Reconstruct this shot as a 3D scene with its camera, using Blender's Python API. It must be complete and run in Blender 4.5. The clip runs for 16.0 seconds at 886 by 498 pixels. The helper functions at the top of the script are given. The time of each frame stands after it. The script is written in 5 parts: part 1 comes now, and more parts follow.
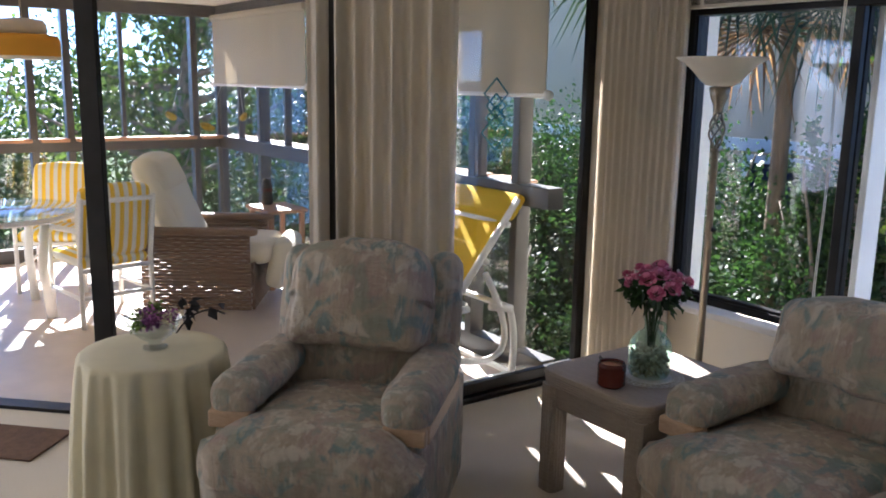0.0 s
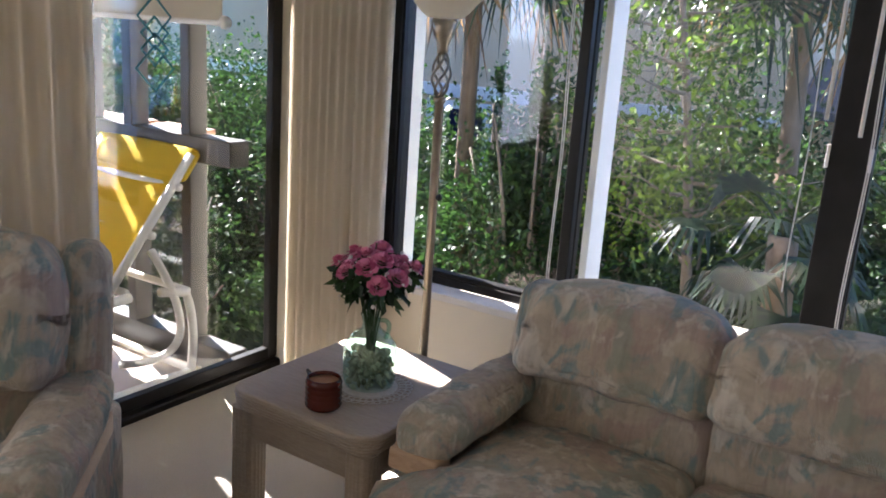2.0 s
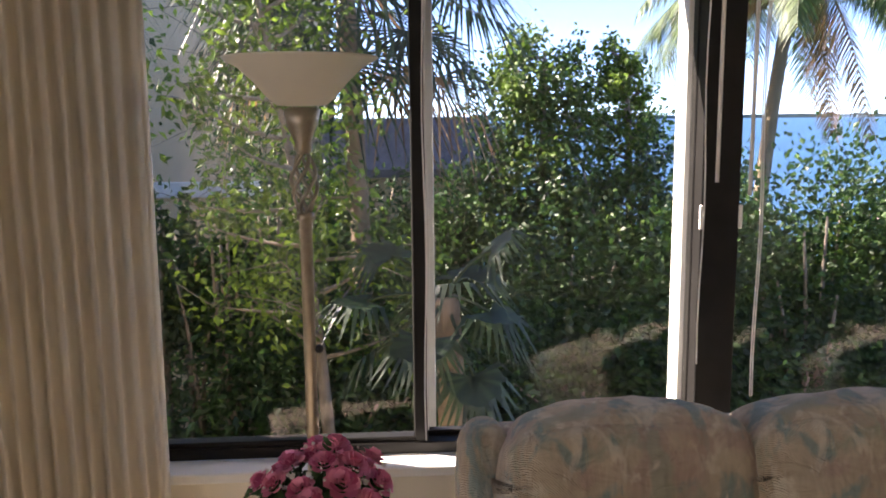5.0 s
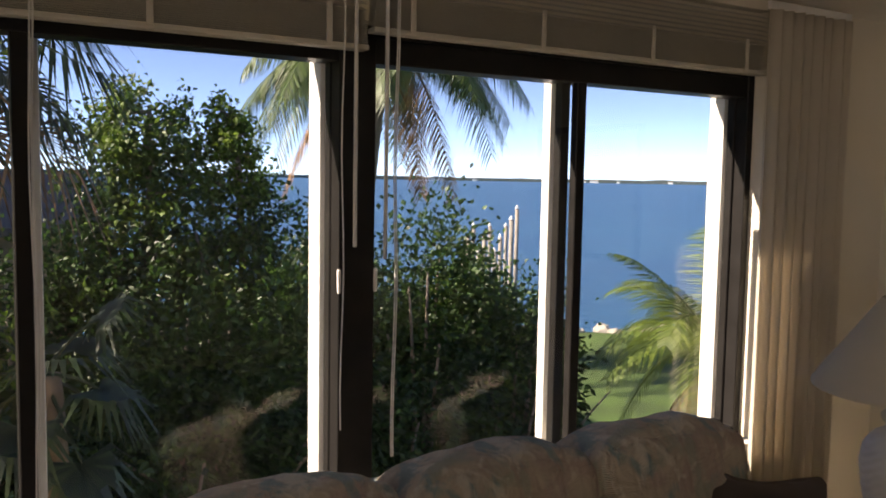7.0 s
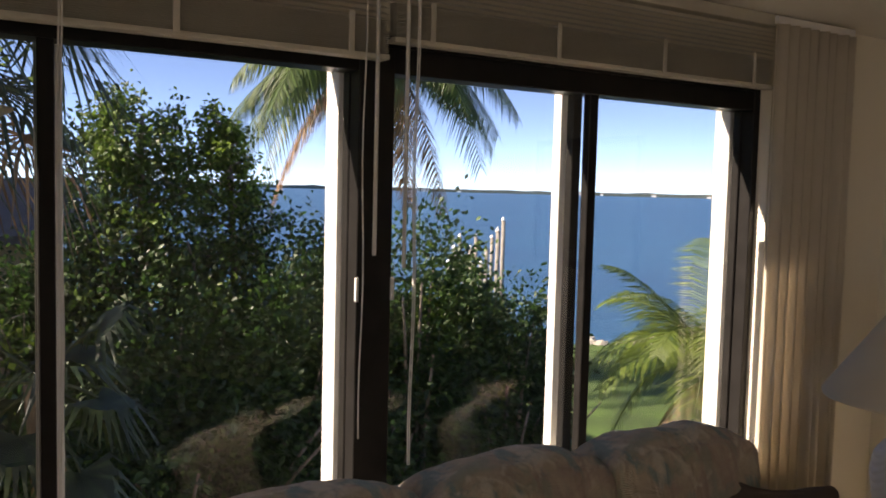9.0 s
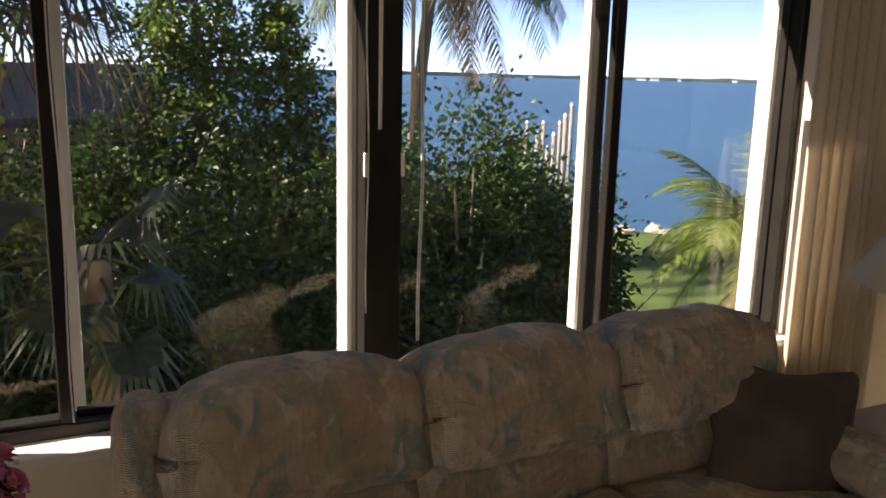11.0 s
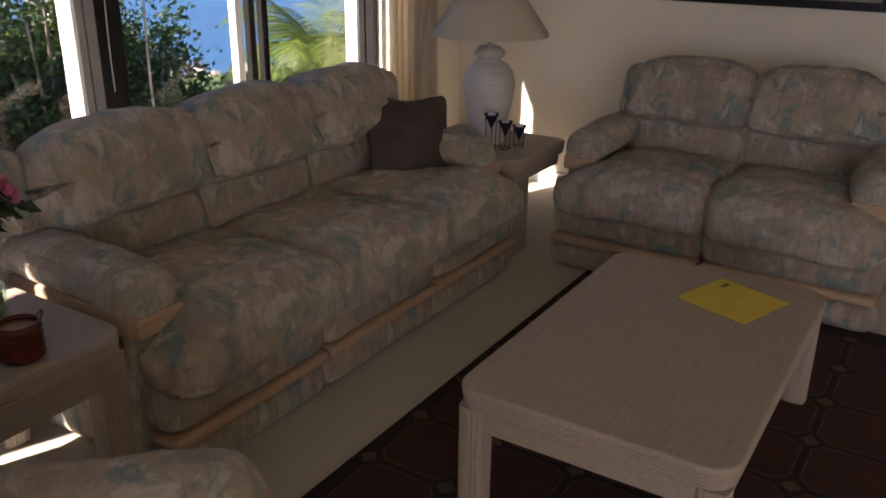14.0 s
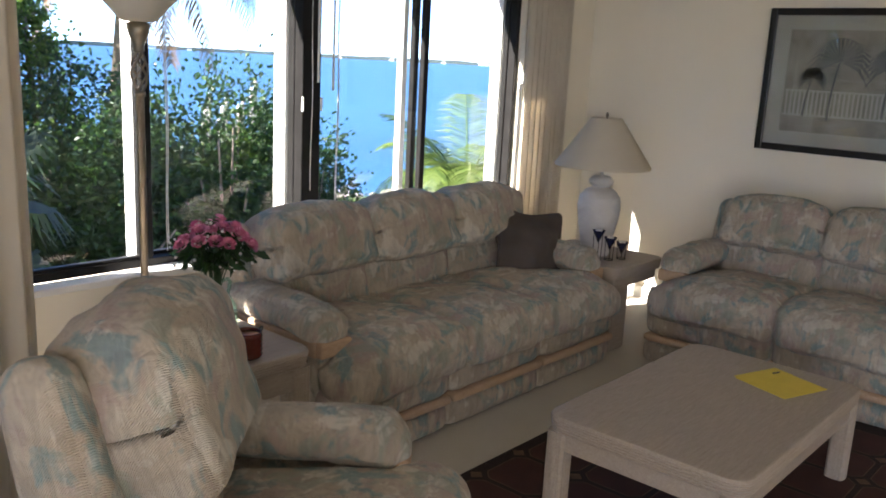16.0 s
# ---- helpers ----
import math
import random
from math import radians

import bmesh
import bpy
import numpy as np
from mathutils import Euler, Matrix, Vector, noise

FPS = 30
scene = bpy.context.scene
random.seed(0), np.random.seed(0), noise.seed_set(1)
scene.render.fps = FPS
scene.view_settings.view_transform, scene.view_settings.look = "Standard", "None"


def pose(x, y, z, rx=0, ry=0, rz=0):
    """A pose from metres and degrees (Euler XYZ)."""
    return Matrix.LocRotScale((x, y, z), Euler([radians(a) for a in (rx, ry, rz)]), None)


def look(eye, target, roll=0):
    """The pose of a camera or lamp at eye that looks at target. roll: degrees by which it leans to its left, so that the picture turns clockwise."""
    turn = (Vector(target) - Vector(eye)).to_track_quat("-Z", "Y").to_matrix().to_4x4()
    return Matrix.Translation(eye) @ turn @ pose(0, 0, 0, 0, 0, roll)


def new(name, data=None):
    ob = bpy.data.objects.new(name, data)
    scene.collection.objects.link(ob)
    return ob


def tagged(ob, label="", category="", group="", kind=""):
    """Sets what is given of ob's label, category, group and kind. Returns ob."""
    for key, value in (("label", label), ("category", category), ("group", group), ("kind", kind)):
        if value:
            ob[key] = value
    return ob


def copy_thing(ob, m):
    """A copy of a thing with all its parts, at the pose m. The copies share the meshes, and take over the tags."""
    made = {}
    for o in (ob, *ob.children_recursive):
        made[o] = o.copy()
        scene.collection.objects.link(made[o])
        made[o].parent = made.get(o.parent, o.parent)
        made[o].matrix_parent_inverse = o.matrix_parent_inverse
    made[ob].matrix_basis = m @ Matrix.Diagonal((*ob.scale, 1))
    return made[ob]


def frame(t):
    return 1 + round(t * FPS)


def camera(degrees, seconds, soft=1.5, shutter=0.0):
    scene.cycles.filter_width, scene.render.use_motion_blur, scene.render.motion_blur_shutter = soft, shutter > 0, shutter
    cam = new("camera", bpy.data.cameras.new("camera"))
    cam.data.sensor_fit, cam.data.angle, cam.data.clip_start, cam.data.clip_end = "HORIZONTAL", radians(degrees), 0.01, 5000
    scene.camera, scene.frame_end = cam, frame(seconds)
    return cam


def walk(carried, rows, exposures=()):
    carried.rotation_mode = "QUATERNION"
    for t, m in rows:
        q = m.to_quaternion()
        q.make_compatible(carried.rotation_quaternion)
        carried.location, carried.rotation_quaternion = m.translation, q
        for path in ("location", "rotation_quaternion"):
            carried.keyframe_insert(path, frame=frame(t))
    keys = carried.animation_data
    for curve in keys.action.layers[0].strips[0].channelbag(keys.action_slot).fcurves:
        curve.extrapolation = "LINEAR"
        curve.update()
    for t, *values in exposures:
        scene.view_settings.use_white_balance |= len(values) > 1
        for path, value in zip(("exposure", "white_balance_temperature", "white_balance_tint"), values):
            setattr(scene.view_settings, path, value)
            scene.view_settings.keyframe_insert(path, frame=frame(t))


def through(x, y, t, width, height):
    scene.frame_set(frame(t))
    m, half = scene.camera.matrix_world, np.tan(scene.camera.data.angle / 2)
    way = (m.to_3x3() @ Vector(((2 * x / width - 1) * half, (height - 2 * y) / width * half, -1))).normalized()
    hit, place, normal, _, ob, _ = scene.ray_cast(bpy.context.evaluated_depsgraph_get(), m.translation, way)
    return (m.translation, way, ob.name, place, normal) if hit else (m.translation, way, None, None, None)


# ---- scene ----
cam = camera(55.2, 16.0, soft=1.8)
PATH = [
    (0, (3.741, -3.218, 1.602), (2.145, -2.076, 1.215), 1.0),
    (0.5, (3.622, -3.049, 1.561), (2.283, -1.644, 1.076), 1.2),
    (1, (3.536, -2.798, 1.546), (2.307, -1.294, 1.072), 5.3),
    (1.5, (3.408, -2.718, 1.545), (2.163, -1.245, 1.016), 5.2),
    (2, (3.141, -2.673, 1.561), (2.095, -1.041, 1.068), 3.9),
    (2.5, (2.924, -2.62, 1.545), (2.034, -0.901, 1.044), 4.1),
    (3, (2.65, -2.542, 1.587), (1.865, -0.767, 1.106), 4.0),
    (5.5, (1.773, -2.34, 1.573), (2.156, -0.398, 1.291), -0.7),
    (6, (1.792, -2.336, 1.585), (2.388, -0.444, 1.325), 0.3),
    (6.5, (1.848, -2.292, 1.579), (2.63, -0.463, 1.37), 1.5),
    (7, (1.761, -2.229, 1.589), (2.758, -0.503, 1.423), 1.0),
    (7.5, (1.655, -2.175, 1.58), (2.703, -0.47, 1.441), 1.0),
    (8, (1.63, -2.163, 1.582), (2.691, -0.473, 1.45), 1.4),
    (10.5, (1.805, -2.244, 1.573), (2.73, -0.484, 1.352), 0.9),
    (11, (1.844, -2.233, 1.547), (2.719, -0.481, 1.142), 1.4),
    (11.5, (1.862, -2.258, 1.531), (2.635, -0.49, 1.005), 2.6),
    (12, (1.737, -2.258, 1.507), (2.451, -0.492, 0.896), 4.9),
    (12.5, (1.527, -2.327, 1.466), (2.594, -0.746, 0.864), 2.3),
    (13, (1.279, -2.504, 1.47), (2.489, -1.034, 0.86), 1.7),
    (13.5, (1.021, -2.673, 1.507), (2.365, -1.321, 0.903), 0.4),
    (14, (0.708, -2.738, 1.475), (2.288, -1.745, 0.754), 0.7),
    (14.5, (0.552, -2.882, 1.442), (2.2, -2.031, 0.694), 0.4),
    (15, (0.358, -3.0, 1.474), (1.969, -1.971, 0.886), 1.8),
    (15.5, (0.137, -3.087, 1.488), (1.741, -2.083, 0.838), 2.1),
    (16, (0.041, -3.248, 1.522), (1.515, -1.966, 1.091), 3.0),
]
walk(cam, [(t, look(eye, target, roll)) for t, eye, target, roll in PATH], exposures=[(0, 2.6, 5700, 18), (0.5, 2.7, 5700, 18), (1.5, 2.95, 5800, 18), (3, 3.0, 6050, 20), (5.5, 2.45, 7200, 23), (6.5, 1.95, 7700, 22), (7, 1.45, 7500, 22), (10.5, 1.35, 7500, 22), (11.5, 2.05, 8500, 20), (12, 2.45, 8700, 19), (12.5, 2.3, 8300, 22), (13.5, 2.3, 7200, 25), (14, 2.0, 6800, 25), (14.5, 3.5, 5900, 16), (15, 3.2, 5950, 16), (15.5, 2.85, 5750, 15), (16, 2.75, 6100, 15)])

# ---- world and sun ----
SUN_AZ = Vector((0.93, -0.368, 0)).normalized()   # the way the light travels over the ground
SUN_EL = radians(37)
world = bpy.data.worlds.new("sky")
scene.world = world
world.use_nodes = True
wn, wl = world.node_tree.nodes, world.node_tree.links
sky = wn.new("ShaderNodeTexSky")
sky.sky_type, sky.sun_disc = "NISHITA", False
sky.sun_elevation, sky.sun_rotation = SUN_EL, math.atan2(-SUN_AZ.x, -SUN_AZ.y)
sky.air_density, sky.dust_density, sky.ozone_density = 0.26, 0.01, 2.2
wl.new(sky.outputs[0], wn["Background"].inputs[0])
wn["Background"].inputs[1].default_value = 0.135
sun = new("sun", bpy.data.lights.new("sun", "SUN"))
sun.data.energy, sun.data.angle, sun.data.color = 5.0, radians(0.55), (1.0, 0.93, 0.82)
sun_way = Vector((SUN_AZ.x * math.cos(SUN_EL), SUN_AZ.y * math.cos(SUN_EL), -math.sin(SUN_EL)))
# added fill lamp, out of view, at the side opening behind the seats
side = new("side_fill", bpy.data.lights.new("side_fill", "AREA"))
side.data.shape, side.data.size, side.data.size_y = "RECTANGLE", 3.3, 1.9
side.data.energy, side.data.color = 10, (1.0, 0.97, 0.93)
side.matrix_world = look((-1.70, -5.1, 1.15), (0, -5.1, 1.15))
sun.matrix_world = look((0, 0, 40), Vector((0, 0, 40)) + sun_way)


# ---- materials ----
def material(name):
    m = bpy.data.materials.new(name)
    m.use_nodes = True
    return m, m.node_tree.nodes, m.node_tree.links, m.node_tree.nodes["Principled BSDF"]


def coords(n, l, scale=(1, 1, 1), kind="Object"):
    c, mp = n.new("ShaderNodeTexCoord"), n.new("ShaderNodeMapping")
    mp.inputs["Scale"].default_value = scale
    l.new(c.outputs[kind], mp.inputs[0])
    return mp.outputs[0]


def tex(n, l, vec, scale, detail=4.0, rough=0.55, distort=0.0):
    t = n.new("ShaderNodeTexNoise")
    t.inputs["Scale"].default_value, t.inputs["Detail"].default_value = scale, detail
    t.inputs["Roughness"].default_value, t.inputs["Distortion"].default_value = rough, distort
    l.new(vec, t.inputs["Vector"])
    return t.outputs["Fac"]


def ramp(n, l, fac, stops):
    r = n.new("ShaderNodeValToRGB")
    while len(r.color_ramp.elements) < len(stops):
        r.color_ramp.elements.new(0.5)
    for e, (p, c) in zip(r.color_ramp.elements, stops):
        e.position, e.color = p, (*c, 1)
    l.new(fac, r.inputs[0])
    return r.outputs[0]


def mix(n, l, fac, a, b, mode="MIX"):
    x = n.new("ShaderNodeMix")
    x.data_type, x.blend_type = "RGBA", mode
    for sock, v in ((x.inputs[0], fac), (x.inputs[6], a), (x.inputs[7], b)):
        if isinstance(v, (int, float)):
            sock.default_value = v
        elif isinstance(v, tuple):
            sock.default_value = (*v, 1)
        else:
            l.new(v, sock)
    return x.outputs[2]


def bump(n, l, b, height, strength, dist=0.004):
    k = n.new("ShaderNodeBump")
    k.inputs["Strength"].default_value, k.inputs["Distance"].default_value = strength, dist
    l.new(height, k.inputs["Height"])
    l.new(k.outputs[0], b.inputs["Normal"])


def plain(name, color, rough=0.5, metal=0.0, vary=0.15, scale=6.0, grain=0.0, grain_scale=200.0, stretch=(1, 1, 1)):
    """A surface of one colour with soft stains and fine relief."""
    m, n, l, b = material(name)
    v = coords(n, l, stretch)
    f = tex(n, l, v, scale, 5, 0.6)
    dark = tuple(c * (1 - vary) for c in color)
    light = tuple(min(1, c * (1 + vary * 0.6)) for c in color)
    l.new(ramp(n, l, f, [(0.3, dark), (0.7, light)]), b.inputs["Base Color"])
    b.inputs["Roughness"].default_value, b.inputs["Metallic"].default_value = rough, metal
    if grain:
        bump(n, l, b, tex(n, l, v, grain_scale, 3, 0.6), grain, 0.003)
    return m


def make_upholstery():
    """Pastel brush-stroke leaf print on a puckered weave: cream, mauve rose, sage and teal."""
    m, n, l, b = material("pastel_upholstery")
    v = coords(n, l)

    def turned(angles, scale):
        mp = n.new("ShaderNodeMapping")
        mp.inputs["Rotation"].default_value = [radians(a) for a in angles]
        mp.inputs["Scale"].default_value = scale
        l.new(v, mp.inputs[0])
        return mp.outputs[0]

    def patch(vec, scale, strokes, lo, hi, top):
        k = n.new("ShaderNodeMath")
        k.operation = "MULTIPLY_ADD"
        k.inputs[1].default_value = 0.30
        l.new(strokes, k.inputs[0]), l.new(tex(n, l, vec, scale, 3, 0.55, 0.9), k.inputs[2])
        return ramp(n, l, k.outputs[0], [(lo, (0, 0, 0)), (hi, (top, top, top))])

    stroke_a = tex(n, l, turned((20, 35, 30), (1.0, 1.0, 0.16)), 42, 3, 0.6, 0.6)
    stroke_b = tex(n, l, turned((-25, -35, -40), (1.0, 1.0, 0.16)), 38, 3, 0.6, 0.6)
    base = ramp(n, l, tex(n, l, v, 7.0, 4, 0.6, 0.8), [(0.32, (0.52, 0.43, 0.31)), (0.68, (0.70, 0.61, 0.47))])
    out = mix(n, l, patch(v, 6.0, stroke_a, 0.645, 0.76, 0.55), base, (0.46, 0.30, 0.27))
    out = mix(n, l, patch(turned((0, 0, 70), (1, 1, 0.8)), 7.5, stroke_b, 0.68, 0.78, 0.5), out, (0.27, 0.36, 0.28))
    out = mix(n, l, patch(turned((40, 0, 20), (1.3, 1, 0.9)), 7.0, stroke_a, 0.69, 0.78, 0.7), out, (0.20, 0.35, 0.36))
    out = mix(n, l, patch(turned((0, 60, 0), (1, 1.2, 1)), 9.0, stroke_b, 0.70, 0.79, 0.7), out, (0.78, 0.72, 0.60))
    out = mix(n, l, 0.32, out, ramp(n, l, stroke_b, [(0.36, (0.5, 0.48, 0.46)), (0.56, (1, 1, 1))]), "MULTIPLY")
    w = n.new("ShaderNodeTexWave")
    w.wave_type, w.bands_direction = "BANDS", "DIAGONAL"
    w.inputs["Scale"].default_value, w.inputs["Distortion"].default_value = 110.0, 6.0
    w.inputs["Detail"].default_value, w.inputs["Detail Scale"].default_value = 2.0, 0.5
    l.new(v, w.inputs["Vector"])
    out = mix(n, l, 0.18, out, ramp(n, l, w.outputs["Fac"], [(0.2, (0.55, 0.55, 0.55)), (0.8, (1, 1, 1))]), "MULTIPLY")
    l.new(out, b.inputs["Base Color"])
    b.inputs["Roughness"].default_value = 0.92
    b.inputs["Sheen Weight"].default_value = 0.2
    folds = tex(n, l, coords(n, l, (1, 1, 1.6)), 14, 3, 0.55, 1.8)
    relief = mix(n, l, 0.45, folds, mix(n, l, 0.5, stroke_a, stroke_b))
    bump(n, l, b, mix(n, l, 0.92, w.outputs["Fac"], relief), 1.0, 0.026)
    return m


def make_washed_wood(name, dark, light, stretch):
    m, n, l, b = material(name)
    v = coords(n, l, stretch)
    f = tex(n, l, v, 12, 6, 0.65, 0.6)
    g = tex(n, l, v, 60, 3, 0.6)
    c = mix(n, l, 0.35, ramp(n, l, f, [(0.3, dark), (0.7, light)]), ramp(n, l, g, [(0.35, dark), (0.6, light)]))
    l.new(c, b.inputs["Base Color"])
    b.inputs["Roughness"].default_value = 0.52
    bump(n, l, b, g, 0.15, 0.002)
    return m


def make_glass(name, tint=(0.97, 0.985, 0.98), film=0.035):
    """A clear pane: light goes straight through, with a mirror film that strengthens to the edge of view."""
    m, n, l, b = material(name)
    n.remove(b)
    t, g, f, x = n.new("ShaderNodeBsdfTransparent"), n.new("ShaderNodeBsdfGlossy"), n.new("ShaderNodeLayerWeight"), n.new("ShaderNodeMixShader")
    p, k = n.new("ShaderNodeMath"), n.new("ShaderNodeMath")
    t.inputs[0].default_value = (*tint, 1)
    g.inputs["Roughness"].default_value = 0.0
    p.operation, k.operation = "POWER", "MULTIPLY_ADD"
    p.inputs[1].default_value, k.inputs[1].default_value, k.inputs[2].default_value = 4.0, 0.85, film
    l.new(f.outputs["Facing"], p.inputs[0]), l.new(p.outputs[0], k.inputs[0])
    l.new(k.outputs[0], x.inputs[0]), l.new(t.outputs[0], x.inputs[1]), l.new(g.outputs[0], x.inputs[2])
    l.new(x.outputs[0], n["Material Output"].inputs[0])
    return m


def make_thin_cloth(name, color, weave=900.0, through=0.35, stripes=0.0):
    """Cloth that lets part of the light through."""
    m, n, l, b = material(name)
    v = coords(n, l)
    f = tex(n, l, v, 3.0, 4, 0.6)
    c = ramp(n, l, f, [(0.3, tuple(k * 0.9 for k in color)), (0.7, color)])
    if stripes:
        w = n.new("ShaderNodeTexWave")
        w.bands_direction = "X"
        w.inputs["Scale"].default_value = stripes
        l.new(v, w.inputs["Vector"])
        c = mix(n, l, ramp(n, l, w.outputs["Fac"], [(0.45, (0, 0, 0)), (0.55, (1, 1, 1))]), c, (0.85, 0.55, 0.03))
    l.new(c, b.inputs["Base Color"])
    b.inputs["Roughness"].default_value = 0.9
    t, x = n.new("ShaderNodeBsdfTranslucent"), n.new("ShaderNodeMixShader")
    l.new(c, t.inputs[0])
    x.inputs[0].default_value = through
    l.new(b.outputs[0], x.inputs[1]), l.new(t.outputs[0], x.inputs[2])
    l.new(x.outputs[0], n["Material Output"].inputs[0])
    bump(n, l, b, tex(n, l, v, weave, 2), 0.25, 0.001)
    return m


def make_leaf(name, dark, light, through=0.35):
    """Foliage: each leaf has a shade of its own."""
    m, n, l, b = material(name)
    g = n.new("ShaderNodeNewGeometry")
    c = ramp(n, l, g.outputs["Random Per Island"], [(0.0, dark), (0.7, light), (1.0, tuple(min(1, k * 1.5) for k in light))])
    l.new(c, b.inputs["Base Color"])
    b.inputs["Roughness"].default_value = 0.5
    t, x = n.new("ShaderNodeBsdfTranslucent"), n.new("ShaderNodeMixShader")
    l.new(c, t.inputs[0])
    x.inputs[0].default_value = through
    l.new(b.outputs[0], x.inputs[1]), l.new(t.outputs[0], x.inputs[2])
    l.new(x.outputs[0], n["Material Output"].inputs[0])
    return m


def make_carpet():
    m, n, l, b = material("cream_carpet")
    v = coords(n, l)
    c = mix(n, l, 0.4, ramp(n, l, tex(n, l, v, 1.6, 4, 0.6), [(0.3, (0.64, 0.58, 0.47)), (0.7, (0.74, 0.68, 0.57))]),
            ramp(n, l, tex(n, l, v, 160, 2, 0.6), [(0.3, (0.40, 0.36, 0.28)), (0.7, (0.68, 0.63, 0.53))]))
    l.new(c, b.inputs["Base Color"])
    b.inputs["Roughness"].default_value = 1.0
    b.inputs["Sheen Weight"].default_value = 0.2
    bump(n, l, b, tex(n, l, v, 260, 3, 0.7), 0.8, 0.006)
    return m


def make_water():
    m, n, l, b = material("bay_water")
    v = coords(n, l, (1.0, 2.2, 1.0))
    l.new(ramp(n, l, tex(n, l, v, 0.02, 4), [(0.35, (0.010, 0.06, 0.14)), (0.65, (0.018, 0.09, 0.18))]), b.inputs["Base Color"])
    b.inputs["Roughness"].default_value = 0.3
    b.inputs["Specular IOR Level"].default_value = 0.28
    bump(n, l, b, tex(n, l, v, 0.9, 6, 0.65), 0.9, 0.35)
    return m


def make_bark(name, dark, light, scale=14):
    return plain(name, tuple((a + b) / 2 for a, b in zip(dark, light)), 0.9, 0, 0.45, scale, 0.9, 40, (1, 1, 0.4))


UPHOLSTERY = make_upholstery()
CARPET = make_carpet()
WALL = plain("cream_wall_paint", (0.84, 0.78, 0.65), 0.75, 0, 0.03, 1.2, 0.12, 320)
CEILING = plain("white_ceiling_paint", (0.80, 0.76, 0.68), 0.9, 0, 0.05, 2, 0.6, 90)
WHITE_PAINT = plain("white_paint", (0.82, 0.80, 0.76), 0.5, 0, 0.05, 5, 0.08, 200)
BLACK_METAL = plain("black_aluminium", (0.018, 0.017, 0.016), 0.38, 0.0, 0.3, 8, 0.05, 300)
BLACK_METAL.node_tree.nodes["Principled BSDF"].inputs["Specular IOR Level"].default_value = 0.2
BRONZE_METAL = plain("bronze_aluminium", (0.07, 0.065, 0.06), 0.4, 0.2, 0.2, 8, 0.05, 300)
PALE_WOOD = make_washed_wood("washed_oak", (0.33, 0.27, 0.21), (0.47, 0.40, 0.32), (1, 8, 8))
ARM_WOOD = make_washed_wood("bleached_oak", (0.42, 0.28, 0.17), (0.58, 0.41, 0.27), (2, 8, 8))
GLASS = make_glass("window_glass")
CURTAIN = make_thin_cloth("cream_drape", (0.84, 0.78, 0.67), 700, 0.5)
SHADE_CLOTH = make_thin_cloth("roller_shade_cloth", (0.72, 0.66, 0.54), 500, 0.5)
TILE = plain("lanai_tile", (0.56, 0.47, 0.39), 0.35, 0, 0.15, 3, 0.1, 60)
# low tone and strong mottling put dappled palm shade into the grass colour
LAWN = plain("shade_dappled_grass", (0.055, 0.10, 0.017), 0.95, 0, 0.6, 0.7, 0.9, 30)
SOIL = plain("shaded_soil", (0.06, 0.05, 0.035), 0.95, 0, 0.4, 1.5, 0.8, 20)
WATER = make_water()
STUCCO = plain("beige_stucco", (0.70, 0.53, 0.34), 0.9, 0, 0.08, 1.0, 0.4, 60)
LEAF_HEDGE = make_leaf("glossy_hedge_leaf", (0.010, 0.030, 0.008), (0.04, 0.09, 0.018))
LEAF_LIGHT = make_leaf("light_green_leaf", (0.025, 0.065, 0.012), (0.11, 0.18, 0.03))
LEAF_YOUNG = make_leaf("young_green_leaf", (0.025, 0.06, 0.008), (0.16, 0.25, 0.028), 0.4)
LEAF_PALM = make_leaf("palm_frond_green", (0.03, 0.06, 0.018), (0.09, 0.14, 0.035))
LEAF_FAN = make_leaf("dark_fan_leaf", (0.010, 0.022, 0.010), (0.035, 0.06, 0.022), 0.2)
LEAF_ARECA = make_leaf("yellow_green_frond", (0.05, 0.10, 0.02), (0.17, 0.23, 0.045), 0.45)
LEAF_DRY = make_leaf("dry_frond", (0.16, 0.08, 0.03), (0.34, 0.19, 0.08))
LEAF_INDOOR = make_leaf("house_plant_leaf", (0.008, 0.03, 0.008), (0.03, 0.08, 0.02), 0.15)
BARK = make_bark("grey_bark", (0.14, 0.11, 0.08), (0.34, 0.28, 0.22))
PALM_BARK = make_bark("palm_bark", (0.15, 0.10, 0.06), (0.33, 0.25, 0.17))


# ---- building blocks ----
def mesh_from(bm, name, mat, smooth=False):
    me = bpy.data.meshes.new(name)
    bm.normal_update()
    bm.to_mesh(me)
    bm.free()
    me.materials.append(mat)
    if smooth:
        me.shade_smooth()
    return me


def part(name, bm, mat, parent, label="", smooth=False, m=None):
    """One mesh object, a part of a thing or of a part."""
    ob = new(name, mesh_from(bm, name, mat, smooth))
    ob.parent = parent
    if m is not None:
        ob.matrix_basis = m
    if label:
        ob["label"] = label
    return ob


def share(ob, m, parent=None):
    """The same mesh again at another pose."""
    o = new(ob.name.split(".")[0], ob.data)
    o.parent, o.matrix_basis = parent or ob.parent, m
    return o


def thing(name, m, label, category, group=""):
    ob = new(name)
    ob.empty_display_size = 0.1
    ob.matrix_basis = m
    return tagged(ob, label, category, group)


def setting(name, bm, mat, label, category, smooth=False):
    return tagged(new(name, mesh_from(bm, name, mat, smooth)), label, category, "", "structure")


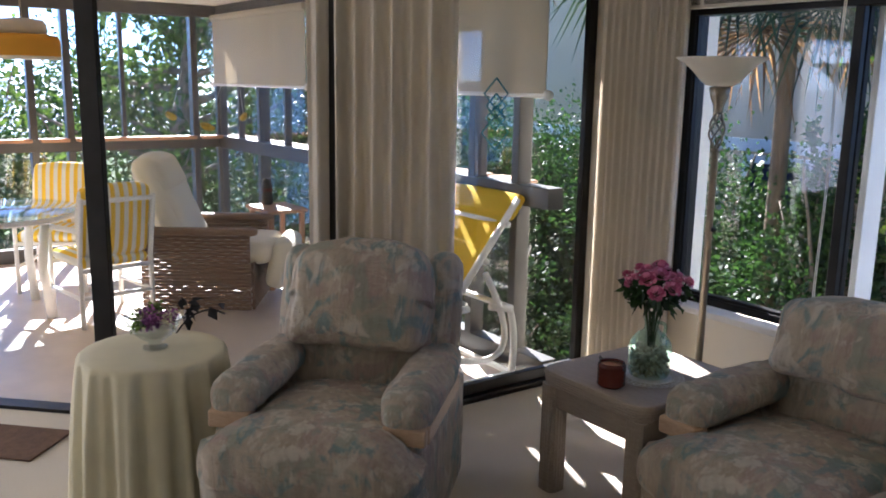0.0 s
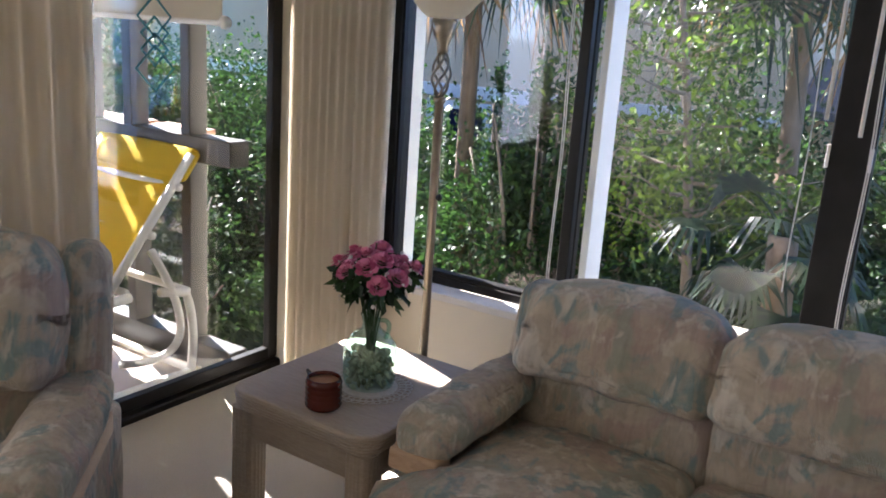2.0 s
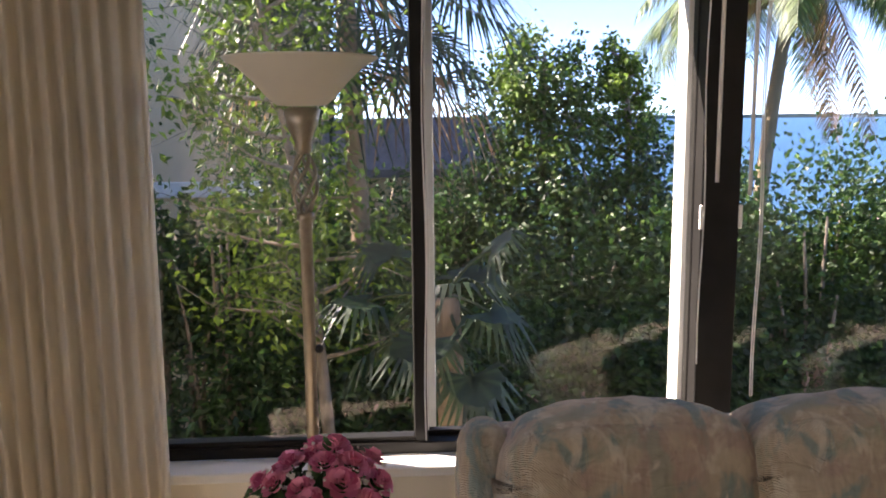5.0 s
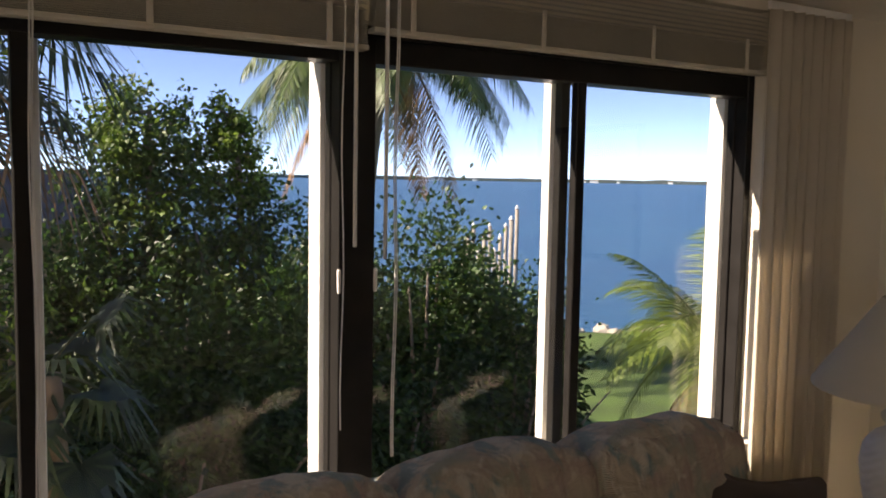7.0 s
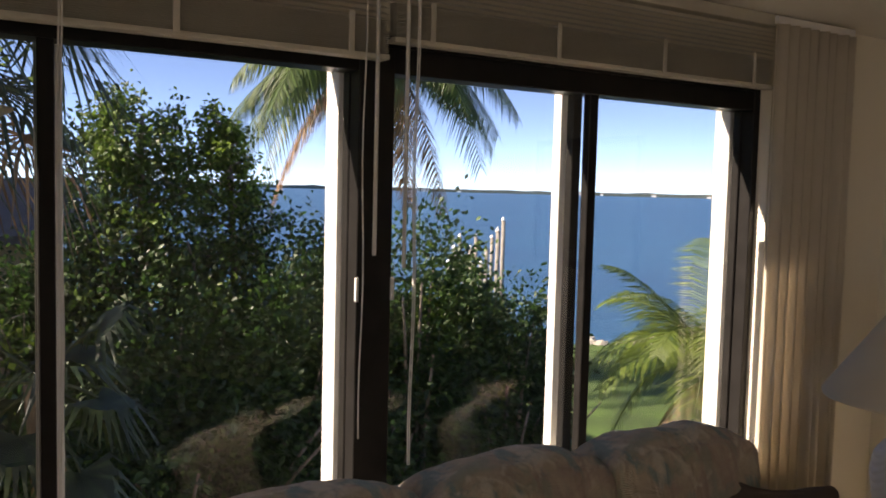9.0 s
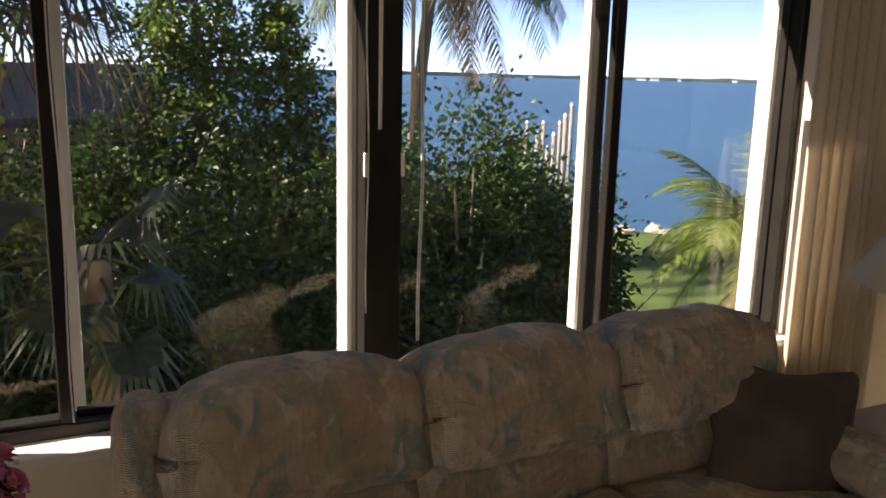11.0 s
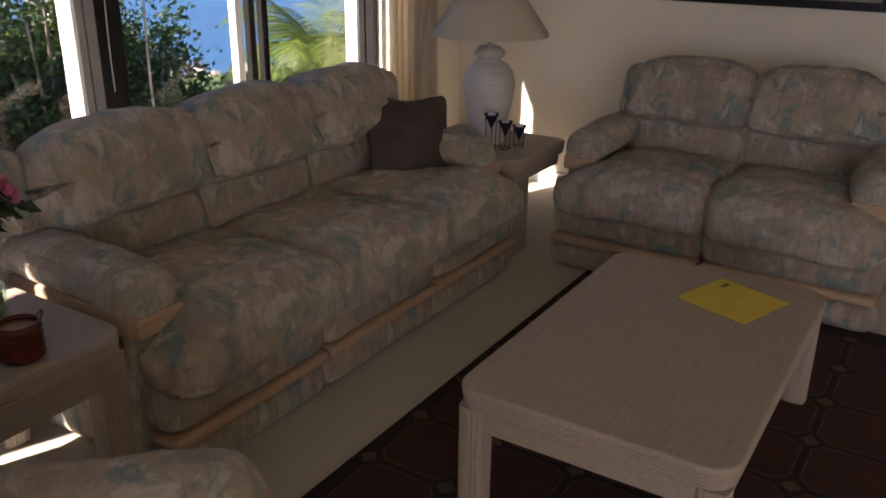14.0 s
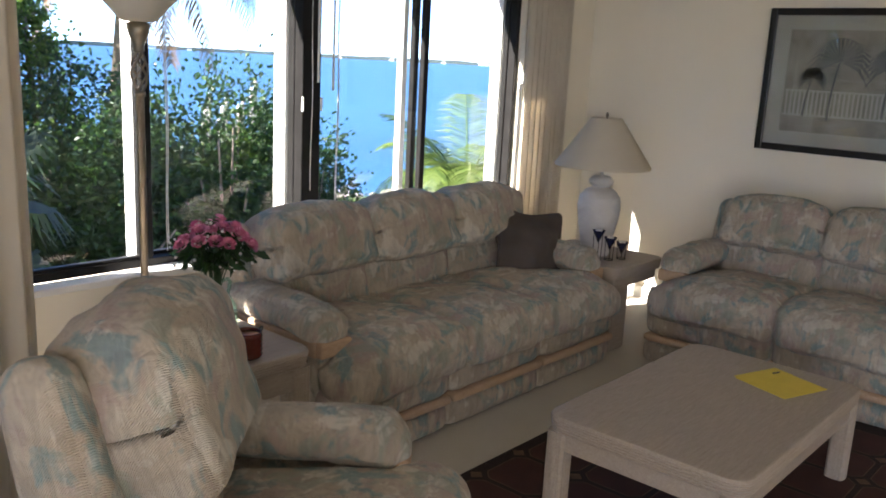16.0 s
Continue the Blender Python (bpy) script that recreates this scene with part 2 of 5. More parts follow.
def box(bm, lo, hi, bevel=0.0, seg=2):
    """A box from corner to corner, with rounded edges."""
    lo, hi = Vector(lo), Vector(hi)
    r = bmesh.ops.create_cube(bm, size=1, matrix=Matrix.Translation((lo + hi) / 2) @ Matrix.Diagonal((*(hi - lo), 1)))
    if bevel:
        es = list({e for v in r["verts"] for e in v.link_edges})
        bmesh.ops.bevel(bm, geom=es, offset=bevel, segments=seg, affect="EDGES", profile=0.5)
    return bm


def boxed(lo, hi, bevel=0.0, seg=2):
    return box(bmesh.new(), lo, hi, bevel, seg)


def lathe(bm, profile, n=32, at=(0, 0, 0), cap=True):
    """Turn a profile of (radius, height) about the z axis."""
    rings = []
    for r, z in profile:
        rings.append([bm.verts.new((at[0] + r * math.cos(2 * math.pi * k / n), at[1] + r * math.sin(2 * math.pi * k / n), at[2] + z)) for k in range(n)])
    for a, b in zip(rings, rings[1:]):
        for k in range(n):
            bm.faces.new((a[k], a[(k + 1) % n], b[(k + 1) % n], b[k]))
    if cap:
        bm.faces.new(rings[0][::-1])
        bm.faces.new(rings[-1])
    return bm


def tube(bm, pts, radius, n=8, taper=1.0):
    """A round bar along points."""
    pts = [Vector(p) for p in pts]
    rings, side = [], None
    for i, p in enumerate(pts):
        d = (pts[min(i + 1, len(pts) - 1)] - pts[max(i - 1, 0)]).normalized()
        if side is None:
            side = d.orthogonal().normalized()
        side = (side - d * side.dot(d)).normalized()
        up = d.cross(side)
        r = radius * (1 + (taper - 1) * i / max(1, len(pts) - 1))
        rings.append([bm.verts.new(p + r * (math.cos(2 * math.pi * k / n) * side + math.sin(2 * math.pi * k / n) * up)) for k in range(n)])
    for a, b in zip(rings, rings[1:]):
        for k in range(n):
            bm.faces.new((a[k], a[(k + 1) % n], b[(k + 1) % n], b[k]))
    bm.faces.new(rings[0][::-1])
    bm.faces.new(rings[-1])
    return bm


def reeded_slab(w, d, h, c=0.075):
    """A table top with clipped round corners and a reeded edge, its upper face at h."""
    prof = [(0.02, h - 0.062)]
    for i in range(5):
        z = h - 0.060 + i * 0.010
        prof += [(0.012 - 0.0018 * i, z), (0.008 - 0.0018 * i, z + 0.005), (0.012 - 0.0018 * i, z + 0.0095)]
    prof += [(0.002, h - 0.008), (0.006, h - 0.002), (0.012, h)]
    bm, rings = bmesh.new(), []
    for g, z in prof:
        pts = []
        for sx, sy, a0 in ((1, 1, 0), (-1, 1, 90), (-1, -1, 180), (1, -1, 270)):
            for i in range(6):
                a = radians(a0 + 90 * i / 5)
                pts.append(bm.verts.new((sx * (w / 2 - c) + (c - g) * math.cos(a), sy * (d / 2 - c) + (c - g) * math.sin(a), z)))
        rings.append(pts)
    for a, b in zip(rings, rings[1:]):
        for i in range(len(a)):
            bm.faces.new((a[i], a[(i + 1) % len(a)], b[(i + 1) % len(a)], b[i]))
    bm.faces.new(rings[0][::-1])
    bm.faces.new(rings[-1])
    return bm


def curve_pts(a, b, c, n=10):
    a, b, c = Vector(a), Vector(b), Vector(c)
    return [a * (1 - t) ** 2 + b * 2 * t * (1 - t) + c * t * t for t in (k / n for k in range(n + 1))]


def cushion(size, radius, puff=0.0, wrinkle=0.006, cells=14, seed=0, bend=None):
    """A padded block about the origin: rounded edges, full faces, soft creases."""
    bm = bmesh.new()
    h = Vector(size) / 2
    r = min(radius, *h)
    line = [math.sin(math.pi / 2 * (2 * k / cells - 1)) for k in range(cells + 1)]
    cache = {}

    def vert(p):
        key = tuple(round(c, 5) for c in p)
        if key not in cache:
            q = Vector((p[0] * h.x, p[1] * h.y, p[2] * h.z))
            inner = Vector([max(-(h[i] - r), min(h[i] - r, q[i])) for i in range(3)])
            d = q - inner
            d = d.normalized() if d.length > 1e-9 else Vector()
            pos = inner + d * r
            pos += Vector([p[i] * puff * math.prod(1 - p[j] ** 2 for j in range(3) if j != i) for i in range(3)])
            k = noise.noise(pos * 6 + Vector((seed * 7.1, seed * 3.3, 0))) + 0.6 * noise.noise(pos * 15 + Vector((0, seed * 5.7, 9)))
            pos += d * wrinkle * k
            cache[key] = bm.verts.new(bend(pos) if bend else pos)
        return cache[key]

    for axis in range(3):
        for s in (-1, 1):
            for i in range(cells):
                for j in range(cells):
                    quad = []
                    for a, b in ((i, j), (i + 1, j), (i + 1, j + 1), (i, j + 1)):
                        p = [0, 0, 0]
                        p[axis], p[(axis + 1) % 3], p[(axis + 2) % 3] = s, line[a], line[b]
                        quad.append(vert(p))
                    bm.faces.new(quad if s > 0 else quad[::-1])
    return bm

# ---- rooms ----
ROOM_H = 2.27
WX0, WX1, WZ0, WZ1 = 1.10, 4.46, 0.59, 2.03     # the wide window's opening
XR = 5.24                                        # wall behind the loveseat
BX = 0.45                                        # sliding door beside the corner
A0, A1 = Vector((0.45, -1.40, 0)), Vector((-1.75, -3.66, 0))   # slanted sliding door


def wall_run(bm, a, b, z0, z1, thick):
    """An upright slab from a to b; its thickness lies to the left of the way from a to b."""
    a, b = Vector((a[0], a[1], 0)), Vector((b[0], b[1], 0))
    d = (b - a).normalized()
    s = Vector((-d.y, d.x, 0)) * thick
    vs = [bm.verts.new((p.x, p.y, z)) for z in (z0, z1) for p in (a, b, b + s, a + s)]
    for f in ((3, 2, 1, 0), (4, 5, 6, 7), (0, 1, 5, 4), (1, 2, 6, 5), (2, 3, 7, 6), (3, 0, 4, 7)):
        bm.faces.new([vs[k] for k in f])
    return bm


bm = bmesh.new()
vs = [bm.verts.new(p) for p in ((BX, 0.08, 0), (A0.x, A0.y, 0), (A1.x, A1.y, 0), (A1.x, -7.0, 0), (XR, -7.0, 0), (XR, 0.12, 0))]
bm.faces.new(vs)
r = bmesh.ops.extrude_face_region(bm, geom=bm.faces[:])
bmesh.ops.translate(bm, verts=[v for v in r["geom"] if isinstance(v, bmesh.types.BMVert)], vec=(0, 0, -0.15))
bmesh.ops.recalc_face_normals(bm, faces=bm.faces)
setting("floor", bm, CARPET, "cream cut-pile carpet across the living room", "floor")

bm = bmesh.new()
box(bm, (BX - 0.05, 0.08, 0), (WX0, 0.27, ROOM_H))
box(bm, (WX1, 0, 0), (XR + 0.15, 0.27, ROOM_H))
box(bm, (WX0, 0, 0), (WX1, 0.27, WZ0 - 0.03))
box(bm, (WX0, 0, WZ1), (WX1, 0.27, ROOM_H))
setting("wall_window", bm, WALL, "cream painted wall round the wide window", "wall")
setting("wall_right", boxed((XR, -7.0, 0), (XR + 0.15, 0, ROOM_H)), WALL, "plain cream painted wall behind the loveseat", "wall")
setting("wall_back", boxed((A1.x - 0.15, -7.15, 0), (XR, -7.0, ROOM_H)), WALL, "plain cream wall at the back of the room", "wall")
# unseen wall; its wide opening to the porch is added to admit light
bm = bmesh.new()
box(bm, (A1.x - 0.15, -7.0, 0), (A1.x, -6.85, ROOM_H))
box(bm, (A1.x - 0.15, A1.y - 0.25, 0), (A1.x, A1.y, ROOM_H))
box(bm, (A1.x - 0.15, -6.85, 2.15), (A1.x, A1.y - 0.25, ROOM_H))
setting("wall_left", bm, WALL, "unseen cream side wall with a wide opening added for light", "wall")
bm = bmesh.new()
box(bm, (-4.5, -7.15, ROOM_H), (XR + 0.15, 0.24, ROOM_H + 0.2))
setting("ceiling", bm, CEILING, "off-white textured ceiling", "ceiling")
setting("sill_board", boxed((WX0 + 0.005, -0.05, WZ0 - 0.03), (WX1 - 0.005, 0.045, WZ0), 0.006), WHITE_PAINT, "white painted window sill board", "sill")
bm = bmesh.new()
box(bm, (BX + 0.06, 0.066, 0), (WX0 - 0.001, 0.079, 0.08), 0.003, 1)
box(bm, (WX0, -0.014, 0), (WX1 + 0.76, -0.001, 0.08), 0.003, 1)
box(bm, (XR - 0.014, -7, 0), (XR - 0.001, -0.015, 0.08), 0.003, 1)
setting("baseboard", bm, WHITE_PAINT, "low cream baseboard", "baseboard")


# ---- the wide window ----
def frame_bars(bm, x0, x1, z0, z1, y0, y1, w):
    box(bm, (x0, y0, z0), (x0 + w, y1, z1), 0.003, 1)
    box(bm, (x1 - w, y0, z0), (x1, y1, z1), 0.003, 1)
    box(bm, (x0 + w, y0 + 0.001, z0), (x1 - w, y1 - 0.001, z0 + w), 0.003, 1)
    box(bm, (x0 + w, y0 + 0.001, z1 - w), (x1 - w, y1 - 0.001, z1), 0.003, 1)
    return bm


win = tagged(new("window_1"), "wide black-framed sliding window in four panes", "window", "", "structure")
part("window_frame", frame_bars(bmesh.new(), WX0, WX1, WZ0, WZ1, 0.05, 0.15, 0.035), BLACK_METAL, win)
part("mullion", boxed((2.725, 0.045, WZ0 + 0.035), (2.84, 0.16, WZ1 - 0.035), 0.004), BLACK_METAL, win)
SASH = ((1.105, 1.925, 0.06), (1.885, 2.76, 0.105), (2.805, 3.64, 0.06), (3.565, 4.455, 0.105))
for x0, x1, y in SASH:
    sash = part("sash", frame_bars(bmesh.new(), x0, x1, WZ0 + 0.010, WZ1 - 0.020, y, y + 0.035, 0.04), BLACK_METAL, win)
    pane = part("pane", boxed((x0 + 0.038, y + 0.014, WZ0 + 0.045), (x1 - 0.038, y + 0.02, WZ1 - 0.055)), GLASS, sash)
    pane.visible_shadow = False
part("head_bar", boxed((WX0 + 0.036, 0.052, 1.92), (WX1 - 0.036, 0.148, WZ1 - 0.036), 0.003, 1), BLACK_METAL, win)
for x0, y0, x1, y1 in ((1.925, 0.165, 1.955, 0.30), (2.712, 0.165, 2.80, 0.255), (3.657, 0.285, 3.70, 0.33), (4.425, 0.165, 4.459, 0.215)):
    part("post", boxed((x0, y0, WZ0 - 0.02), (x1, y1, WZ1), 0.004), WHITE_PAINT, win, "white outer window post in the sun")
for x in (2.715, 2.832):
    part("latch", boxed((x + 0.004, 0.034, 1.25), (x + 0.014, 0.046, 1.32), 0.003), WHITE_PAINT, win, "small metal sash latch")


# ---- seats ----
def step(a, b, x):
    u = max(0.0, min(1.0, (x - a) / (b - a)))
    return u * u * (3 - 2 * u)


def seat(name, n, m, label, category, seat_w=0.55, arm_w=0.21, top=0.885, wing_top=0.83):
    """A padded recliner seat for n: front towards -y, centred on x, back at y = 0. The front of the seat widens before the arms."""
    t = thing(name, m, label, category)
    half = n * seat_w / 2
    full = 2 * (half + arm_w) - 0.05
    part("base", cushion((2 * half + arm_w, 0.72, 0.26), 0.05, 0, 0.004, 12, 3), UPHOLSTERY, t, "", True, pose(0, -0.50, 0.20))
    for k in range(n):
        x = -half + seat_w * (k + 0.5)
        wide_l, wide_r = (arm_w - 0.035 if k == 0 else 0), (arm_w - 0.035 if k == n - 1 else 0)

        def roll(p, l=wide_l, r=wide_r):
            w = step(0.12, 0.17, -p.y)
            side = p.x / (seat_w / 2)
            out = (r if side > 0 else l) * side * w
            edge = (step(0.6, 1.0, side) if r else 0.0) + (step(0.6, 1.0, -side) if l else 0.0)
            sink = 0.05 * edge * step(0.10, 0.17, -p.y) * step(0.0, 0.08, p.z)
            return Vector((p.x + out, p.y, p.z - sink - 0.35 * max(0.0, -p.y - 0.12) ** 1.5 + 0.02 * step(-0.1, 0.3, -p.y)))

        part("seat_cushion", cushion((seat_w - 0.002, 0.62, 0.20), 0.048, 0.030, 0.014, 24, k + 1, roll), UPHOLSTERY, t, "", True, pose(x, -0.70, 0.378))
        fw = full / n
        fx = -full / 2 + fw * (k + 0.5)
        part("front_panel", cushion((fw - 0.004, 0.14, 0.17), 0.05, 0.010, 0.005, 10, k + 9), UPHOLSTERY, t, "", True, pose(fx, -0.89, 0.245))
        part("footrest_trim", boxed((fx - fw / 2 + 0.006, -0.968, 0.125), (fx + fw / 2 - 0.006, -0.84, 0.165), 0.018, 3), ARM_WOOD, t, "bleached oak trim strip")
        part("kick_panel", cushion((fw - 0.004, 0.13, 0.12), 0.04, 0.006, 0.004, 10, k + 5), UPHOLSTERY, t, "", True, pose(fx, -0.885, 0.065))

        def arch(p, s=seat_w, hh=(top - 0.60) / 2):
            lip = 0.030 * step(0.0, hh, -p.z) * step(0.02, 0.12, -p.y)
            return Vector((p.x, p.y - lip, p.z - 0.032 * (2 * abs(p.x) / s) ** 4 * (1 if p.z > 0 else 0.0) + 0.026 * (1 - (2 * p.x / s) ** 2) * step(0.0, hh, -p.z)))

        part("back_cushion_lower", cushion((seat_w + 0.03, 0.20, 0.35), 0.045, 0.030, 0.012, 20, k + 21), UPHOLSTERY, t, "", True, pose(x, -0.292, 0.492, -13))
        h = top - 0.60
        part("back_cushion_upper", cushion((seat_w + 0.002, 0.28, h), 0.050, 0.036, 0.014, 24, k + 31, arch), UPHOLSTERY, t, "", True, pose(x, -0.297, top - 0.012 - h / 2, -15))
    part("back_frame", cushion((2 * half + (0.16 if n > 1 else 0.10), 0.12 if n > 1 else 0.07, wing_top - 0.26), 0.05, 0.01, 0.006, 14, 8), UPHOLSTERY, t, "", True, pose(0, -0.145 if n > 1 else -0.19, wing_top / 2 + 0.09, -9))
    for s in (-1, 1):
        x = s * (half + arm_w / 2 - 0.032)

        def taper(p):
            return Vector((p.x, p.y, p.z - 0.05 * max(0, -p.y - 0.1) - 0.9 * max(0, -p.y - 0.19) ** 2 + 0.04 * max(0, p.y - 0.05)))

        part("arm_side", cushion((arm_w - 0.02, 0.76, 0.44), 0.03, 0.006, 0.005, 12, 4 + s), UPHOLSTERY, t, "", True, pose(x, -0.475, 0.227))
        part("arm_pad", cushion((arm_w + 0.012, 0.60, 0.118), 0.050, 0.014, 0.012, 20, 14 + s, taper), UPHOLSTERY, t, "", True, pose(x, -0.555, 0.548))
        bm = bmesh.new()
        box(bm, (x + s * (arm_w / 2 - 0.012) - 0.018, -0.84, 0.440), (x + s * (arm_w / 2 - 0.012) + 0.018, -0.30, 0.505), 0.01, 3)
        box(bm, (x - arm_w / 2 + (0.0 if s < 0 else 0.012), -0.872, 0.442), (x + arm_w / 2 - (0.0 if s > 0 else 0.012), -0.80, 0.503), 0.01, 3)
        rail = part("arm_rail", bm, ARM_WOOD, t, "bleached oak arm rail")
        if s < 0 and name != "loveseat":
            bm = lathe(bmesh.new(), [(0.001, 0), (0.030, 0), (0.036, 0.002), (0.040, 0.010), (0.034, 0.012), (0.028, 0.004), (0.001, 0.004)], 24, cap=False)
            part("release_cup", bm, CUP, rail, "dark round recliner release cup", True, pose(-half - arm_w + 0.038, -0.755, 0.415, 0, -90, 0))
        wh = wing_top - 0.36
        part("wing", cushion((0.125, 0.18 if n > 1 else 0.15, wh), 0.05, 0.012, 0.007, 14, 40 + s), UPHOLSTERY, t, "", True, pose(s * (half + 0.045), -0.225, 0.36 + wh / 2, -11 if n > 1 else -13))
    return t


CUP = plain("dark_plastic_cup", (0.05, 0.03, 0.02), 0.4)
seat("sofa", 3, pose(2.93, -0.155, 0), "three-seat recliner sofa in pastel leaf-print upholstery", "sofa", 0.56, 0.165)
seat("loveseat", 2, pose(XR - 0.24, -1.895, 0, 0, 0, -90), "two-seat loveseat in pastel leaf-print upholstery with wooden arm ends", "loveseat", 0.54, 0.165)
seat("recliner", 1, pose(0.775, -1.395, 0, 0, 0, 43), "high-backed recliner armchair in pastel leaf-print upholstery", "armchair", 0.50, 0.16, 0.985, 0.945)


# ---- tables ----
def oak_table(name, w, d, h, m, label, leg=0.085, apron=0.085):
    """A washed-oak table with clipped round corners, a reeded edge and reeded legs."""
    t = thing(name, m, label, "table")
    part("tabletop", reeded_slab(w, d, h), PALE_WOOD, t)
    for sx, sy in ((1, 0), (-1, 0), (0, 1), (0, -1)):
        bm = bmesh.new()
        if sx:
            box(bm, (sx * (w / 2 - 0.035) - 0.011, -d / 2 + leg, h - 0.06 - apron), (sx * (w / 2 - 0.035) + 0.011, d / 2 - leg, h - 0.058), 0.002, 1)
        else:
            box(bm, (-w / 2 + leg, sy * (d / 2 - 0.035) - 0.011, h - 0.06 - apron), (w / 2 - leg, sy * (d / 2 - 0.035) + 0.011, h - 0.058), 0.002, 1)
        part("apron", bm, PALE_WOOD, t)
    bm = bmesh.new()
    ring, n = [], 60
    for k in range(n):
        a = 2 * math.pi * k / n
        sq = 1 / max(abs(math.cos(a)), abs(math.sin(a))) ** 0.55
        r = leg / 2 * sq * (1 + 0.05 * (k % 3 == 0))
        ring.append((r * math.cos(a), r * math.sin(a)))
    lo = [bm.verts.new((x, y, 0)) for x, y in ring]
    hi = [bm.verts.new((x, y, h - 0.061)) for x, y in ring]
    for k in range(n):
        bm.faces.new((lo[k], lo[(k + 1) % n], hi[(k + 1) % n], hi[k]))
    bm.faces.new(lo[::-1])
    bm.faces.new(hi)
    first = part("leg", bm, PALE_WOOD, t, "", False, pose(w / 2 - leg / 2 - 0.012, d / 2 - leg / 2 - 0.012, 0))
    for sx, sy in ((-1, 1), (-1, -1), (1, -1)):
        share(first, pose(sx * (w / 2 - leg / 2 - 0.012), sy * (d / 2 - leg / 2 - 0.012), 0))
    return t


oak_table("coffee_table", 1.155, 0.71, 0.374, pose(2.88, -2.117, 0.012), "low washed-oak coffee table standing on the dark rug", 0.074, 0.065)
oak_table("side_table", 0.55, 0.62, 0.507, pose(1.64, -0.745, 0), "square washed-oak side table beside the sofa")


t = thing("lamp_table", pose(4.155, -0.81, 0), "washed-oak lamp table with slab legs between sofa and loveseat", "table")
part("tabletop", reeded_slab(0.52, 0.62, 0.507, 0.06), PALE_WOOD, t)
part("apron", boxed((-0.225, -0.275, 0.385), (0.225, 0.275, 0.446), 0.01), PALE_WOOD, t)
for y in (-0.16, 0.16):
    part("slab_leg", boxed((-0.15, y - 0.07, 0), (0.02, y + 0.07, 0.386), 0.02, 3), PALE_WOOD, t)


# ---- rug ----
RUG_BROWN = plain("rug_brown", (0.055, 0.018, 0.013), 0.9, 0, 0.3, 8, 0.7, 260)
RUG_DARK = plain("rug_border", (0.024, 0.013, 0.009), 0.95, 0, 0.3, 8, 0.7, 260)
RUG_LINE = plain("rug_tan_line", (0.13, 0.075, 0.045), 0.95, 0, 0.3, 30, 0.7, 260)
RX0, RX1, RY0, RY1 = 1.45, 4.10, -2.83, -1.40
rug = thing("rug", pose(0, 0, 0), "dark brown rug with a tan octagon lattice", "rug")
part("backing", boxed((RX0, RY0, 0.001), (RX1, RY1, 0.008), 0.003, 1), RUG_DARK, rug)
cell = 0.268
nx, ny = int((RX1 - RX0 - 0.06) / cell), int((RY1 - RY0 - 0.06) / cell)
ox, oy = (RX0 + RX1 - nx * cell) / 2, (RY0 + RY1 - ny * cell) / 2
line = bmesh.new()


def octagon(bm, cx, cy, r, cut, z):
    pts = [(r, cut), (cut, r), (-cut, r), (-r, cut), (-r, -cut), (-cut, -r), (cut, -r), (r, -cut)]
    bm.faces.new([bm.verts.new((cx + x, cy + y, z)) for x, y in pts])


def ring(bm, cx, cy, r, cut, w, z):
    k = 0.414 * w
    o = [(r, cut), (cut, r), (-cut, r), (-r, cut), (-r, -cut), (-cut, -r), (cut, -r), (r, -cut)]
    q = r - w
    c = cut - k
    i = [(q, c), (c, q), (-c, q), (-q, c), (-q, -c), (-c, -q), (c, -q), (q, -c)]
    ov = [bm.verts.new((cx + x, cy + y, z)) for x, y in o]
    iv = [bm.verts.new((cx + x, cy + y, z)) for x, y in i]
    for a in range(8):
        bm.faces.new((ov[a], ov[(a + 1) % 8], iv[(a + 1) % 8], iv[a]))


for i in range(nx):
    for j in range(ny):
        cx, cy = ox + (i + 0.5) * cell, oy + (j + 0.5) * cell
        if i + j:
            share(first_oct, pose(cx, cy, 0))
        else:
            field = bmesh.new()
            octagon(field, 0, 0, cell / 2 - 0.016, cell / 2 - 0.056, 0.0092)
            first_oct = part("octagon", field, RUG_BROWN, rug, "", False, pose(cx, cy, 0))
        ring(line, cx, cy, cell / 2 - 0.012, cell / 2 - 0.050, 0.004, 0.0096)
for i in range(nx + 1):
    for j in range(ny + 1):
        cx, cy = ox + i * cell, oy + j * cell
        line.faces.new([line.verts.new((cx + x, cy + y, 0.0096)) for x, y in ((0.03, 0), (0, 0.03), (-0.03, 0), (0, -0.03))])
part("lattice", line, RUG_LINE, rug, "tan lattice lines and diamonds")

# ---- things on the tables ----
PAPER = plain("yellow_envelope_paper", (0.75, 0.58, 0.07), 0.6, 0, 0.06, 12, 0.1, 120)
env = thing("envelope", pose(3.22, -2.228, 0.3865, 0, 0, -19), "flat yellow envelope lying on the coffee table", "envelope")
part("sheet", boxed((-0.12, -0.115, 0), (0.12, 0.115, 0.004), 0.0015, 1), PAPER, env)
part("flap", boxed((-0.118, 0.04, 0.0042), (0.118, 0.125, 0.006), 0.001, 1), PAPER, env)
part("clasp", boxed((0.05, 0.075, 0.0062), (0.09, 0.085, 0.0085), 0.001, 1), BRONZE_METAL, env, "small metal clasp")

